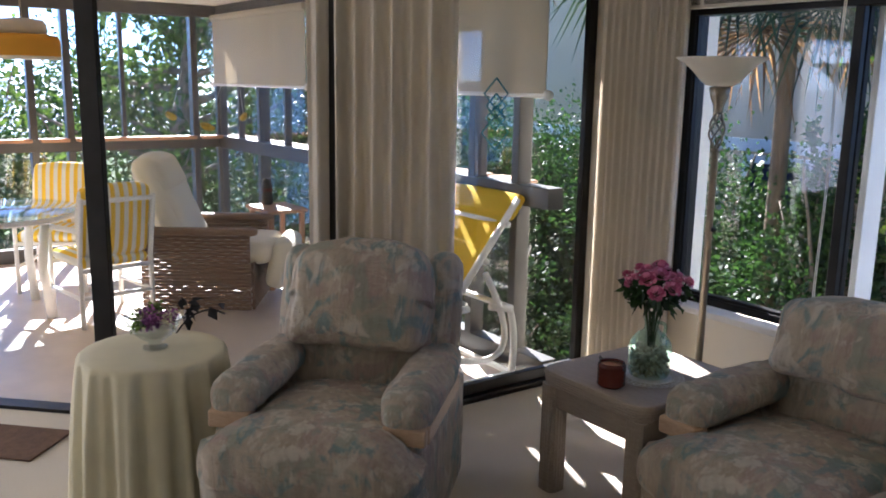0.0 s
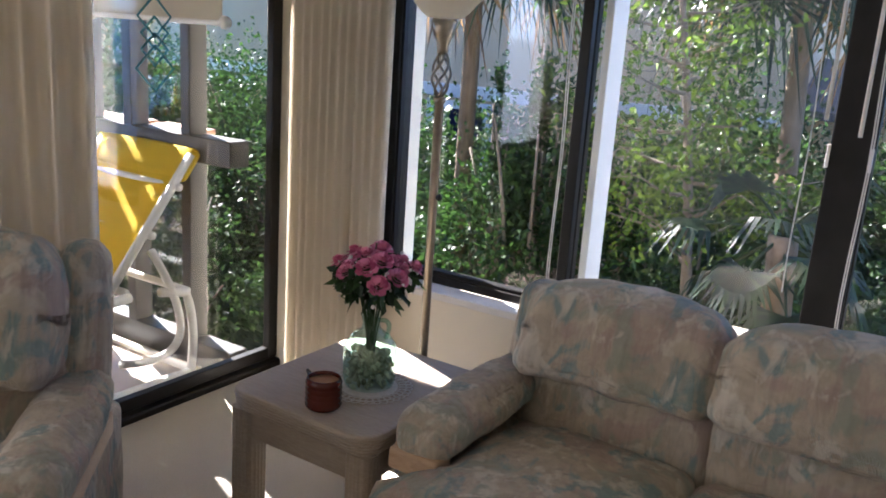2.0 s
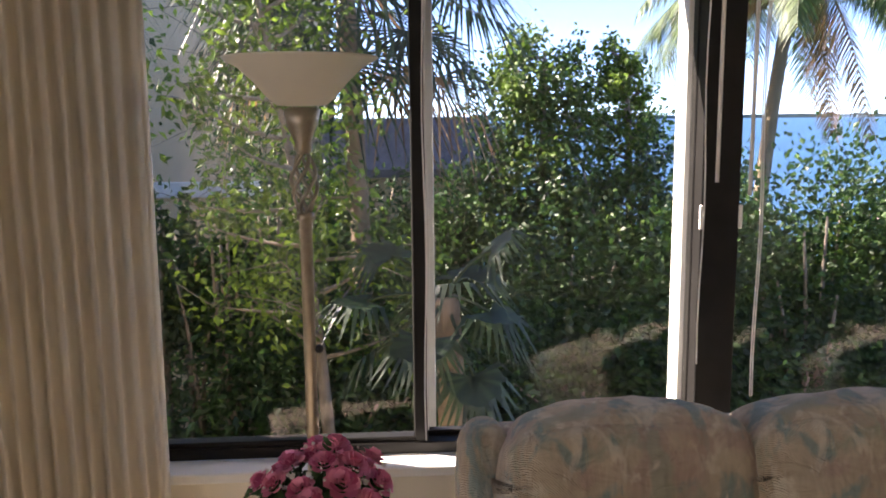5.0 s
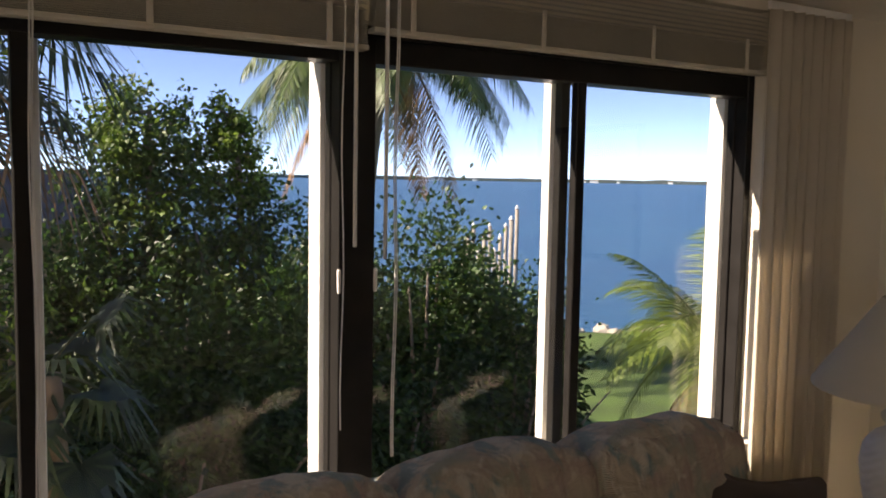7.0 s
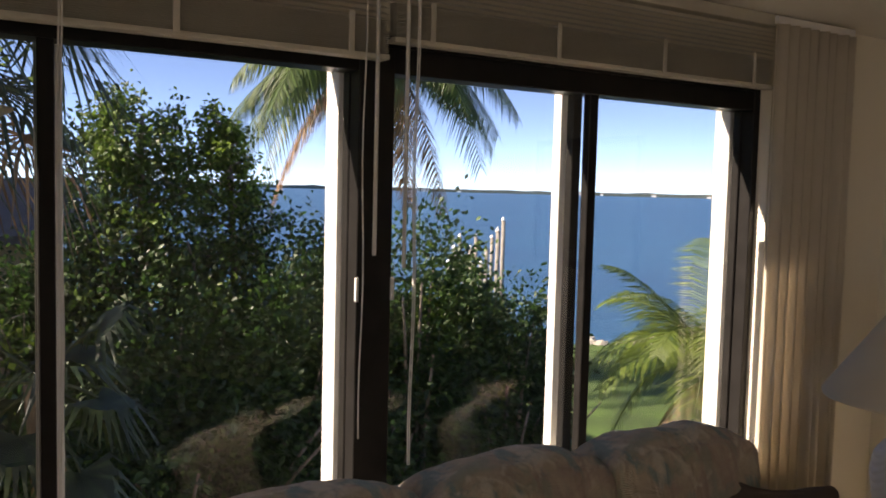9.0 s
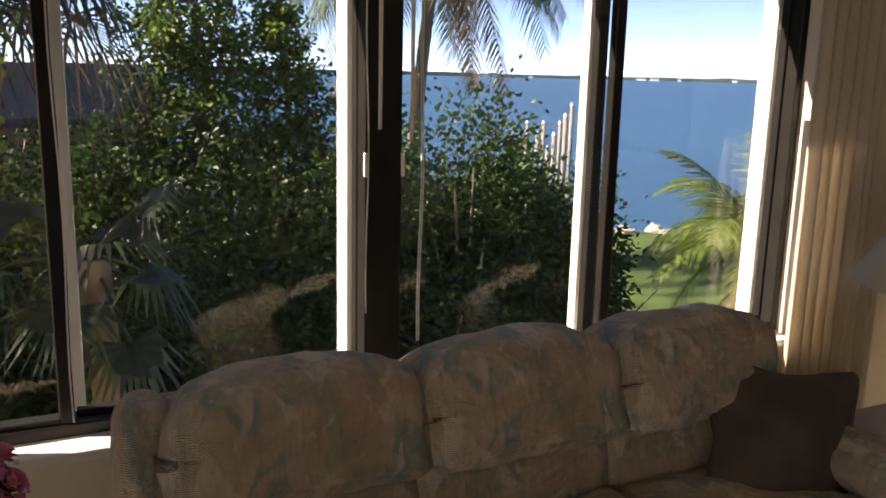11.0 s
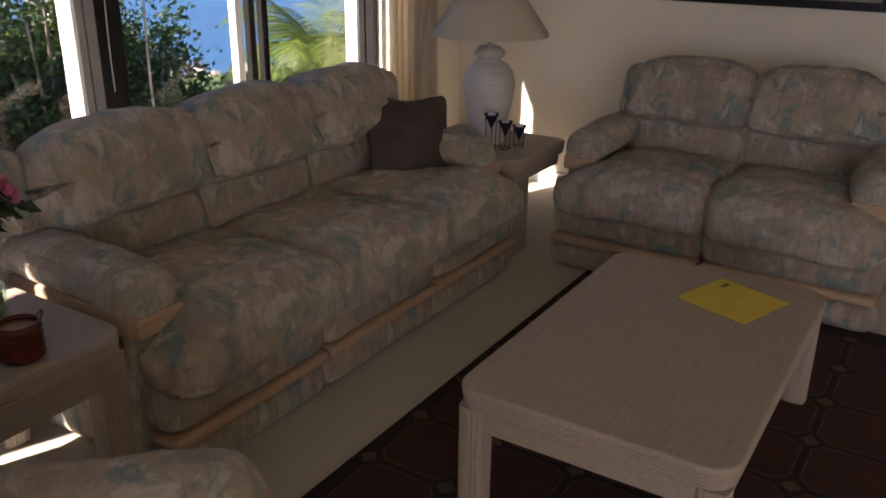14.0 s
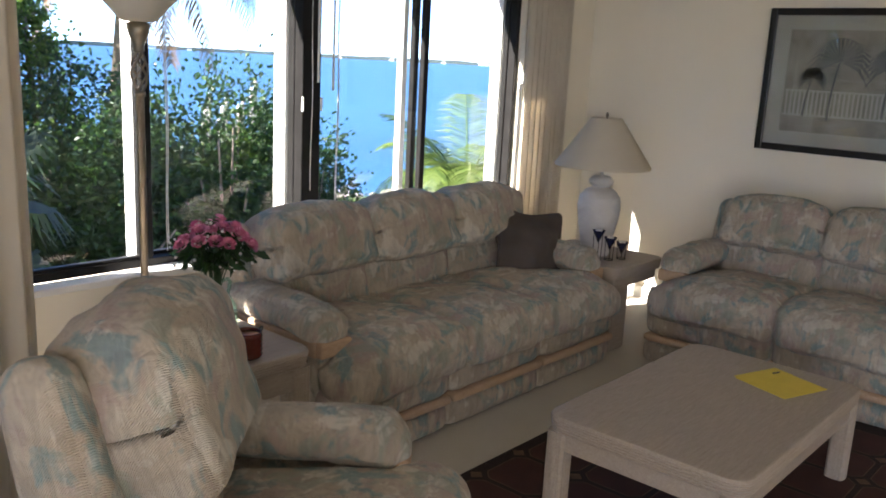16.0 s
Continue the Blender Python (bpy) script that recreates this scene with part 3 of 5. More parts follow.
LACE = plain("white_lace", (0.72, 0.70, 0.68), 0.9, 0, 0.15, 40, 0.6, 300)
dol = thing("lace_doily", pose(1.683, -0.765, 0.5075), "round white lace doily under the glass jug", "doily")
bm = lathe(bmesh.new(), [(0.09, 0.0), (0.09, 0.003)], 40)
part("centre", bm, LACE, dol)
bm = bmesh.new()
for k in range(36):
    a = 2 * math.pi * k / 36
    for rr, s in ((0.105, 0.011), (0.124, 0.010)):
        c = Vector((rr * math.cos(a), rr * math.sin(a), 0.0018))
        tube(bm, [c + s * Vector((math.cos(b), math.sin(b), 0)) for b in (2 * math.pi * q / 8 for q in range(9))], 0.0016, 4)
part("lace_edge", bm, LACE, dol)

JUG_GLASS = make_glass("aqua_glass", (0.72, 0.92, 0.86), 0.09)
SHELL = make_leaf("sea_shell", (0.38, 0.33, 0.22), (0.62, 0.57, 0.44), 0.05)
jug = thing("glass_jug", pose(1.683, -0.765, 0.511), "aqua glass jug filled with small sea shells", "jug")
prof = [(0.060, 0), (0.074, 0.008), (0.080, 0.03), (0.082, 0.10), (0.076, 0.135), (0.055, 0.165), (0.030, 0.182), (0.026, 0.20), (0.030, 0.222), (0.033, 0.228)]
body = part("jug_body", lathe(bmesh.new(), prof, 40, cap=False), JUG_GLASS, jug, "", True)
body.visible_shadow = False
part("handle", tube(bmesh.new(), curve_pts((0.03, 0, 0.215), (0.085, 0, 0.235), (0.055, 0, 0.165), 10), 0.007, 8), JUG_GLASS, jug, "", True)
rnd = random.Random(4)
bm = bmesh.new()
for k in range(260):
    a, r, z = rnd.uniform(0, 2 * math.pi), 0.070 * math.sqrt(rnd.random()), rnd.uniform(0.012, 0.118)
    if z > 0.10:
        r *= 0.8
    mm = pose(r * math.cos(a), r * math.sin(a), z, rnd.uniform(0, 360), rnd.uniform(0, 360), 0) @ Matrix.Diagonal((1, 0.8, 0.35, 1))
    bmesh.ops.create_icosphere(bm, subdivisions=1, radius=rnd.uniform(0.010, 0.016), matrix=mm)
part("shells", bm, SHELL, jug, "small cream sea shells", True)

ROSE = make_leaf("pink_rose_petal", (0.55, 0.10, 0.22), (0.80, 0.30, 0.42), 0.25)
WHITE_BLOOM = plain("white_blossom", (0.78, 0.76, 0.72), 0.8)
STEM = plain("dark_stem", (0.03, 0.07, 0.02), 0.7)
bq = thing("rose_bouquet", pose(1.683, -0.765, 0.732), "bouquet of pink roses standing in the glass jug", "flowers")


def rose(seed):
    bm = bmesh.new()
    q = random.Random(seed)
    for ring_n, (n, r, lift, tilt) in enumerate(((3, 0.006, 0.020, 8), (4, 0.012, 0.016, 22), (5, 0.020, 0.010, 42), (6, 0.027, 0.002, 62))):
        for k in range(n):
            a = 360 * k / n + ring_n * 37 + q.uniform(-8, 8)
            mm = pose(0, 0, 0, 0, 0, a) @ pose(r, 0, lift, 0, tilt, 0)
            grid = []
            for u in range(4):
                row = []
                for v in range(4):
                    y, z = (u / 3 - 0.5) * 0.034 * (0.5 + 0.9 * math.sin(math.pi * (0.25 + 0.6 * v / 3))), v / 3 * 0.030
                    row.append(bm.verts.new(mm @ Vector((-9 * y * y + 0.006 * (v / 3) ** 3, y, z))))
                grid.append(row)
            for u in range(3):
                for v in range(3):
                    bm.faces.new((grid[u][v], grid[u + 1][v], grid[u + 1][v + 1], grid[u][v + 1]))
    return bm


def leaves_mesh(name, mat, pts, dirs, length, width, seed, droop=0.3):
    """Many small folded leaves, each set at a point and pointing some way."""
    q = np.random.RandomState(seed)
    pts, dirs = np.asarray(pts, float), np.asarray(dirs, float)
    n = len(pts)
    dirs = dirs / (np.linalg.norm(dirs, axis=1, keepdims=True) + 1e-9)
    side = np.cross(dirs, q.normal(size=(n, 3)))
    side /= np.linalg.norm(side, axis=1, keepdims=True) + 1e-9
    up = np.cross(side, dirs)
    ln = (length * q.uniform(0.6, 1.25, n))[:, None]
    wd = (width * q.uniform(0.7, 1.2, n))[:, None]
    sag = np.array((0, 0, -1.0)) * ln * droop
    a, b = pts, pts + dirs * ln + sag
    mid = pts + dirs * ln * 0.45 + sag * 0.2
    c, d = mid + side * wd + up * wd * 0.35, mid - side * wd + up * wd * 0.35
    verts = np.stack([a, c, b, d], 1).reshape(-1, 3)
    i = np.arange(n)[:, None] * 4
    faces = np.concatenate([i + (0, 1, 2), i + (0, 2, 3)], 1).reshape(-1, 3)
    me = bpy.data.meshes.new(name)
    me.from_pydata(verts.tolist(), [], faces.tolist())
    me.materials.append(mat)
    return me


heads = []
for k in range(19):
    a = k * 2.399
    r = 0.155 * math.sqrt((k + 0.6) / 19)
    heads.append(Vector((0.8 * r * math.cos(a), 0.8 * r * math.sin(a), 0.195 - 3.0 * r * r + rnd.uniform(-0.025, 0.02))))
for h in heads:
    part("stem", tube(bmesh.new(), curve_pts((h.x * 0.1, h.y * 0.1, -0.12), (h.x * 0.15, h.y * 0.15, 0.08), h, 6), 0.0022, 5), STEM, bq)
models = [rose(k) for k in range(3)]
blooms = [part("rose", b, ROSE, bq, "", True) for b in models]
for k, h in enumerate(heads):
    o = blooms[k] if k < 3 else share(blooms[k % 3], Matrix())
    o.matrix_basis = Matrix.LocRotScale(h, Vector((h.x, h.y, 0.13)).to_track_quat("Z", "Y"), Vector((1, 1, 1)) * rnd.uniform(0.44, 0.66))
pts, dirs = [], []
for h in heads:
    for k in range(18):
        f = rnd.uniform(0.5, 1.02)
        p = h * f + Vector((rnd.uniform(-1, 1), rnd.uniform(-1, 1), rnd.uniform(-1, 0.3))) * 0.025
        pts.append(p), dirs.append((h.x + rnd.uniform(-0.1, 0.1), h.y + rnd.uniform(-0.1, 0.1), rnd.uniform(-0.1, 0.08)))
o = new("foliage", leaves_mesh("foliage", LEAF_INDOOR, pts, dirs, 0.045, 0.014, 3))
o.parent = bq
bm = bmesh.new()
for k in range(70):
    a, r = rnd.uniform(0, 2 * math.pi), rnd.uniform(0.05, 0.15)
    bmesh.ops.create_icosphere(bm, subdivisions=1, radius=rnd.uniform(0.003, 0.007), matrix=pose(r * math.cos(a), r * math.sin(a), 0.19 - 3.6 * r * r + rnd.uniform(-0.08, 0.03)))
tagged(part("white_filler", bm, WHITE_BLOOM, bq, "tiny white filler blossoms", True), kind="stuff")

CANDLE_RED = plain("dark_red_glass", (0.11, 0.018, 0.010), 0.15, 0, 0.2, 10)
WAX = plain("tan_wax", (0.45, 0.24, 0.12), 0.5, 0, 0.1, 20)
can = thing("jar_candle", pose(1.678, -0.966, 0.5075), "dark red ribbed candle jar with tan wax", "candle")
prof = [(0.042, 0)]
for k in range(5):
    prof += [(0.050, 0.006 + k * 0.016), (0.053, 0.013 + k * 0.016), (0.050, 0.020 + k * 0.016)]
prof += [(0.048, 0.09), (0.045, 0.092), (0.044, 0.082)]
part("jar", lathe(bmesh.new(), prof, 36, cap=False), CANDLE_RED, can, "", True)
part("wax", lathe(bmesh.new(), [(0.0445, 0.002), (0.0445, 0.080), (0.02, 0.078)], 36), WAX, can, "", True)
for s in (-1, 1):
    part("handle", tube(bmesh.new(), curve_pts((s * 0.05, 0, 0.09), (s * 0.075, 0, 0.11), (s * 0.056, 0, 0.075), 8), 0.003, 6), BRONZE_METAL, can, "small metal side handle", True)

# ---- lamps ----
ALABASTER = make_thin_cloth("alabaster_glass", (0.80, 0.76, 0.66), 60, 0.45)
BRASS = plain("aged_pewter", (0.30, 0.26, 0.20), 0.4, 0.7, 0.2, 30)
fl = thing("floor_lamp", pose(1.628, -0.393, 0), "torchiere floor lamp with a white glass bowl on a pewter pole", "floor lamp")
part("base", lathe(bmesh.new(), [(0.13, 0), (0.13, 0.015), (0.10, 0.03), (0.03, 0.045), (0.016, 0.07)], 40), BRASS, fl, "", True)
part("pole", lathe(bmesh.new(), [(0.0145, 0.05), (0.0145, 1.343), (0.02, 1.348), (0.02, 1.363)], 20), BRASS, fl, "", True)
bm = bmesh.new()
for k in range(5):
    pts = []
    for q in range(13):
        z = q / 12
        r = 0.010 + 0.020 * math.sin(math.pi * z)
        a = 2 * math.pi * (k / 5 + 0.55 * z)
        pts.append((r * math.cos(a), r * math.sin(a), 1.363 + 0.14 * z))
    tube(bm, pts, 0.0045, 6)
part("twisted_basket", bm, BRASS, fl, "", True)
part("cup", lathe(bmesh.new(), [(0.014, 1.498), (0.02, 1.508), (0.018, 1.523), (0.035, 1.563), (0.042, 1.598), (0.03, 1.603)], 28), BRASS, fl, "", True)
part("bowl_shade", lathe(bmesh.new(), [(0.03, 1.605), (0.055, 1.607), (0.075, 1.623), (0.105, 1.658), (0.140, 1.691), (0.172, 1.708), (0.174, 1.713), (0.165, 1.711), (0.13, 1.691), (0.09, 1.653), (0.05, 1.615), (0.03, 1.613)], 48), ALABASTER, fl, "white alabaster glass bowl", True)
bm = bmesh.new()
bmesh.ops.create_uvsphere(bm, u_segments=10, v_segments=6, radius=0.011, matrix=pose(0.022, 0, 1.04))
part("switch_knob", bm, BLACK_METAL, fl)

CERAMIC = plain("cream_ceramic", (0.66, 0.62, 0.56), 0.45, 0, 0.06, 10, 0.1, 100)
LAMP_CLOTH = make_thin_cloth("lampshade_cloth", (0.74, 0.66, 0.52), 600, 0.3)
tl = thing("table_lamp", pose(4.14, -0.82, 0.5075) @ Matrix.Diagonal((1, 1, 1.085, 1)), "cream ceramic table lamp with a wide cone shade", "table lamp")
bm = bmesh.new()
n = 72
rows = []
prof = [(0.074, 0.0), (0.078, 0.006), (0.080, 0.03), (0.092, 0.10), (0.112, 0.19), (0.120, 0.25), (0.112, 0.30), (0.085, 0.335), (0.052, 0.352), (0.048, 0.36)]
zs = [k * 0.36 / 60 for k in range(61)]
for z in zs:
    r = np.interp(z, [p[1] for p in prof], [p[0] for p in prof])
    row = []
    for k in range(n):
        a = 2 * math.pi * k / n
        wave = 0.0022 * math.sin(2 * math.pi * (z * 42 + 1.6 * abs(math.sin(a * 2)))) * (0.05 < z < 0.33)
        row.append(bm.verts.new(((r + wave) * math.cos(a), (r + wave) * math.sin(a), z)))
    rows.append(row)
for a, b in zip(rows, rows[1:]):
    for k in range(n):
        bm.faces.new((a[k], a[(k + 1) % n], b[(k + 1) % n], b[k]))
bm.faces.new(rows[0][::-1])
part("body", bm, CERAMIC, tl, "", True)
part("neck", lathe(bmesh.new(), [(0.05, 0.358), (0.066, 0.37), (0.07, 0.385), (0.055, 0.40), (0.045, 0.408), (0.01, 0.41), (0.008, 0.50)], 32), CERAMIC, tl, "", True)
part("lamp_shade", lathe(bmesh.new(), [(0.262, 0.455), (0.263, 0.465), (0.085, 0.700), (0.083, 0.702), (0.082, 0.698), (0.258, 0.462)], 56, cap=False), LAMP_CLOTH, tl, "cream pleated cone shade", True)
part("finial", lathe(bmesh.new(), [(0.006, 0.50), (0.006, 0.71), (0.01, 0.715), (0.004, 0.73)], 10), BRASS, tl)

BLUE_GLASS = plain("cobalt_glass", (0.02, 0.022, 0.06), 0.15)
CWAX = plain("white_wax", (0.75, 0.73, 0.68), 0.5)
for x, y, h in ((4.005, -0.915, 0.155), (4.065, -0.955, 0.115), (4.145, -0.985, 0.085)):
    c = thing("candle_holder", pose(x, y, 0.5075), "black wire candle holder with a dark glass cone", "candle holder", "candle holders on the lamp table")
    bm = bmesh.new()
    for z, r in ((0.003, 0.024), (h, 0.028)):
        tube(bm, [(r * math.cos(2 * math.pi * k / 16), r * math.sin(2 * math.pi * k / 16), z) for k in range(17)], 0.0022, 6)
    for k in range(3):
        a = 2 * math.pi * k / 3 + 0.4
        tube(bm, [(0.024 * math.cos(a), 0.024 * math.sin(a), 0.003), (0.028 * math.cos(a), 0.028 * math.sin(a), h)], 0.002, 6)
    part("wire_stand", bm, BLACK_METAL, c)
    part("glass_cone", lathe(bmesh.new(), [(0.003, h - 0.055), (0.030, h + 0.004), (0.036, h + 0.012), (0.028, h + 0.006), (0.006, h - 0.04)], 24), BLUE_GLASS, c, "dark blue glass cone", True)
    part("tea_light", lathe(bmesh.new(), [(0.018, h - 0.01), (0.019, h + 0.016), (0.006, h + 0.018)], 20), CWAX, c, "white tea light", True)

# ---- pillow on the sofa ----
PILLOW = plain("brown_velvet", (0.085, 0.065, 0.052), 0.75, 0, 0.25, 5, 0.5, 300)


def pillow_shape(p):
    u, v = p.x / 0.20, p.z / 0.20
    pinch = max(0.0, 1 - abs(u) ** 2.6) * max(0.0, 1 - abs(v) ** 2.6)
    k = 1 + 0.16 * (u * u * v * v) - 0.07 * ((1 - u * u) * v * v + (1 - v * v) * u * u)
    fold = 0.020 * math.sin(11 * (p.x * 0.6 + p.z) + 4 * noise.noise(p * 6)) * pinch + 0.012 * noise.noise(p * 14)
    return Vector((p.x * k, p.y * (0.08 + 0.92 * pinch) + fold, p.z * k))


pl = thing("throw_pillow", pose(3.655, -0.71, 0.568, -24, 8, -22), "square dark brown velvet pillow leaning on the sofa arm", "pillow")
part("cover", cushion((0.40, 0.18, 0.40), 0.02, 0.02, 0.013, 34, 77, pillow_shape), PILLOW, pl, "", True)
part("tassel_button", lathe(bmesh.new(), [(0.002, -0.004), (0.012, 0), (0.002, 0.006)], 12), BRASS, pl, "small metal button", True, pose(0.19, -0.02, -0.19))

# ---- picture ----
PIC_BLACK = plain("black_picture_frame", (0.012, 0.011, 0.010), 0.3)
MAT_BOARD = plain("silver_mat_board", (0.42, 0.40, 0.36), 0.5, 0, 0.08, 5, 0.1, 200)
INK = plain("dark_ink", (0.035, 0.035, 0.04), 0.7, 0, 0.4, 18)
INK_MID = plain("grey_ink", (0.16, 0.16, 0.16), 0.7, 0, 0.4, 10)
PRINT = plain("grey_beach_print", (0.30, 0.28, 0.24), 0.7, 0, 0.35, 7)
pic = thing("framed_picture", pose(XR - 0.004, -1.775, 1.519, 0, 0, -90), "framed grey print of palms by a beach fence", "picture")
PW, PH = 1.09, 0.826
bm = bmesh.new()
for s in (-1, 1):
    box(bm, (s * (PW / 2 - 0.02) - 0.02, -0.03, -PH / 2), (s * (PW / 2 - 0.02) + 0.02, 0, PH / 2), 0.004)
    box(bm, (-PW / 2 + 0.04, -0.029, s * (PH / 2 - 0.02) - 0.02), (PW / 2 - 0.04, -0.001, s * (PH / 2 - 0.02) + 0.02), 0.004)
part("picture_frame", bm, PIC_BLACK, pic)
part("mat_board", boxed((-PW / 2 + 0.035, -0.010, -PH / 2 + 0.035), (PW / 2 - 0.035, -0.004, PH / 2 - 0.035)), MAT_BOARD, pic)
part("print", boxed((-PW / 2 + 0.13, -0.0125, -PH / 2 + 0.12), (PW / 2 - 0.13, -0.0105, PH / 2 - 0.12)), PRINT, pic)
bm = bmesh.new()
for x in np.arange(-0.40, 0.41, 0.025):
    box(bm, (x, -0.0136, -0.20), (x + 0.012, -0.0128, -0.06))
for z in (-0.06, -0.20):
    box(bm, (-0.41, -0.0142, z), (0.41, -0.0137, z + 0.012))
part("fence_drawing", bm, MAT_BOARD, pic)
bm = bmesh.new()
for x, z0, z1, s in ((-0.26, -0.20, 0.02, 0.09), (-0.12, -0.22, 0.12, 0.20), (0.17, -0.18, 0.10, 0.17), (0.33, -0.2, 0.0, 0.12)):
    tube(bm, curve_pts((x - 0.03, -0.0138, z0), (x - 0.03, -0.0138, (z0 + z1) / 2), (x, -0.0138, z1), 6), 0.008, 4, 0.6)
    for k in range(19):
        a = math.pi * (k / 18) * 1.3 - 0.47
        d = Vector((math.cos(a), 0, math.sin(a)))
        p = Vector((x, -0.0145, z1))
        w = Vector((-d.z, 0, d.x)) * 0.011
        e = p + d * s + Vector((0, 0, -0.35 * s))
        mdl = p + d * s * 0.6 + Vector((0, 0, 0.05 * s))
        bm.faces.new([bm.verts.new(v) for v in (p, mdl + w, e, mdl - w)])
part("palm_drawing", bm, INK_MID, pic)
gl = part("picture_glass", boxed((-PW / 2 + 0.038, -0.020, -PH / 2 + 0.038), (PW / 2 - 0.038, -0.018, PH / 2 - 0.038)), GLASS, pic)
gl.visible_shadow = False


# ---- drapes, blinds ----
def drape(name, path, z0, z1, folds, depth, m, label, seed=0):
    """A pleated drape along a straight run."""
    t = thing(name, m, label, "curtain")
    a, b = Vector(path[0]), Vector(path[1])
    d = (b - a)
    nrm = Vector((-d.y, d.x, 0)).normalized()
    bm = bmesh.new()
    n, rows = folds * 10, 16
    grid = []
    for j in range(rows + 1):
        v = j / rows
        z = z1 + (z0 - z1) * v
        row = []
        for i in range(n + 1):
            u = i / n
            ph = 2 * math.pi * folds * u + 0.9 * noise.noise(Vector((u * 5, v * 0.7, seed)))
            amp = depth * (0.55 + 0.45 * v) * (0.75 + 0.5 * noise.noise(Vector((u * 9, 3, seed))))
            p = a + d * (u + 0.006 * noise.noise(Vector((u * 7, v * 2, seed + 5)))) + nrm * (amp * math.sin(ph) + 0.25 * amp * math.sin(2 * ph + 1))
            row.append(bm.verts.new((p.x, p.y, z)))
        grid.append(row)
    for j in range(rows):
        for i in range(n):
            bm.faces.new((grid[j][i], grid[j + 1][i], grid[j + 1][i + 1], grid[j][i + 1]))
    ob = part("cloth", bm, CURTAIN, t, "", True)
    mod = ob.modifiers.new("thickness", "SOLIDIFY")
    mod.thickness = 0.003
    part("heading", boxed((0, 0, 0), (d.length, 0.02, 0.03), 0.003), WHITE_PAINT, t, "white curtain track", False,
         Matrix.Translation((a.x, a.y, z1)) @ Matrix.Rotation(math.atan2(d.y, d.x), 4, "Z"))
    return t


drape("drape", ((0.69, -0.09, 0), (1.205, -0.09, 0)), 0.02, 2.23, 11, 0.030, pose(0, 0, 0), "cream pleated drape gathered in the corner by the window", 1)
drape("drape", ((4.37, -0.085, 0), (4.84, -0.085, 0)), 0.02, 2.23, 8, 0.034, pose(0, 0, 0), "cream pleated drape gathered at the end of the window", 2)
drape("drape", ((0.40, -1.56, 0), (0.90, -1.13, 0)), 0.02, 2.23, 8, 0.045, pose(0, 0, 0), "cream pleated drape gathered behind the recliner", 3)

SLAT = plain("cream_blind_slat", (0.60, 0.56, 0.47), 0.45, 0, 0.08, 4)
CORD = plain("white_cord", (0.75, 0.73, 0.68), 0.7)


def blind(x0, x1, z0):
    t = thing("venetian_blind", pose((x0 + x1) / 2, -0.03, 0), "raised cream slatted blind at the top of the window", "blind", "blinds")
    w = (x1 - x0) / 2
    part("head_rail", boxed((-w, -0.03, ROOM_H - 0.045), (w, 0.02, ROOM_H - 0.002), 0.003), SLAT, t)
    part("bottom_rail", boxed((-w, -0.026, z0), (w, 0.022, z0 + 0.014), 0.003), SLAT, t)
    k = 0
    stack = z0 + 0.016
    z = stack
    while z < ROOM_H - 0.05:
        low = z < stack + 0.095
        o = boxed((-w + 0.004, -0.024, 0), (w - 0.004, 0.020, 0.0018))
        part("slat", o, SLAT, t, "", False, pose(0, 0, z, 6 if low else 20, 0, 0))
        z += 0.0052 if low else 0.0165
    n = max(3, round((x1 - x0) / 0.42))
    for i in range(n):
        x = -w + 0.12 + (2 * w - 0.24) * i / (n - 1)
        part("ladder_tape", boxed((x - 0.009, -0.032, z0 + 0.006), (x + 0.009, -0.0275, z0 + 0.12), 0.002), SLAT, t)
    return t


blind(1.13, 2.770, 1.940)
blind(2.785, 4.40, 1.992)
cords = thing("blind_cords", pose(2.60, -0.075, 0), "thin white blind wands and pull cords", "cord")
for x, z0, z1, r in ((0.122, 1.395, 2.20, 0.006), (0.216, 1.358, 2.20, 0.006)):
    part("wand", tube(bmesh.new(), [(x, 0, z1), (x, 0, z0)], r, 8), CORD, cords, "clear plastic tilt wand", True)
for x, z0 in ((0.245, 0.78), (0.251, 0.78), (0.085, 0.88), (-0.685, 0.68), (-0.678, 0.71)):
    pts = [(x + 0.004 * math.sin(k), 0, 2.20 + (z0 - 2.20) * k / 12) for k in range(13)]
    part("cord", tube(bmesh.new(), pts, 0.0022, 5), CORD, cords)

# ---- round table with bowl ----
LINEN = plain("pale_yellow_linen", (0.66, 0.62, 0.44), 0.9, 0, 0.08, 5, 0.4, 300)
rt = thing("round_table", pose(0.665, -2.335, 0), "round table under a floor-length pale cloth", "table")
part("top", lathe(bmesh.new(), [(0.24, 0.575), (0.25, 0.585), (0.25, 0.60), (0.245, 0.605)], 40), PALE_WOOD, rt)
part("pedestal", lathe(bmesh.new(), [(0.15, 0), (0.14, 0.02), (0.03, 0.05), (0.03, 0.57)], 24), PALE_WOOD, rt)
tc = thing("tablecloth", pose(0.665, -2.335, 0), "floor-length pale yellow cloth hanging in folds", "tablecloth")
bm = bmesh.new()
n = 160
rows = []
for j, (r, z, amp) in enumerate([(0.10, 0.6105, 0), (0.20, 0.6105, 0), (0.25, 0.610, 0), (0.262, 0.602, 0.002), (0.267, 0.58, 0.006), (0.272, 0.50, 0.012), (0.280, 0.40, 0.017), (0.288, 0.28, 0.021), (0.295, 0.14, 0.024), (0.302, 0.012, 0.026)]):
    row = []
    for k in range(n):
        a = 2 * math.pi * k / n
        rr = r + amp * (math.sin(15 * a + 1.5 * math.sin(3 * a)) + 0.4 * math.sin(31 * a))
        row.append(bm.verts.new((rr * math.cos(a), rr * math.sin(a), z)))
    rows.append(row)
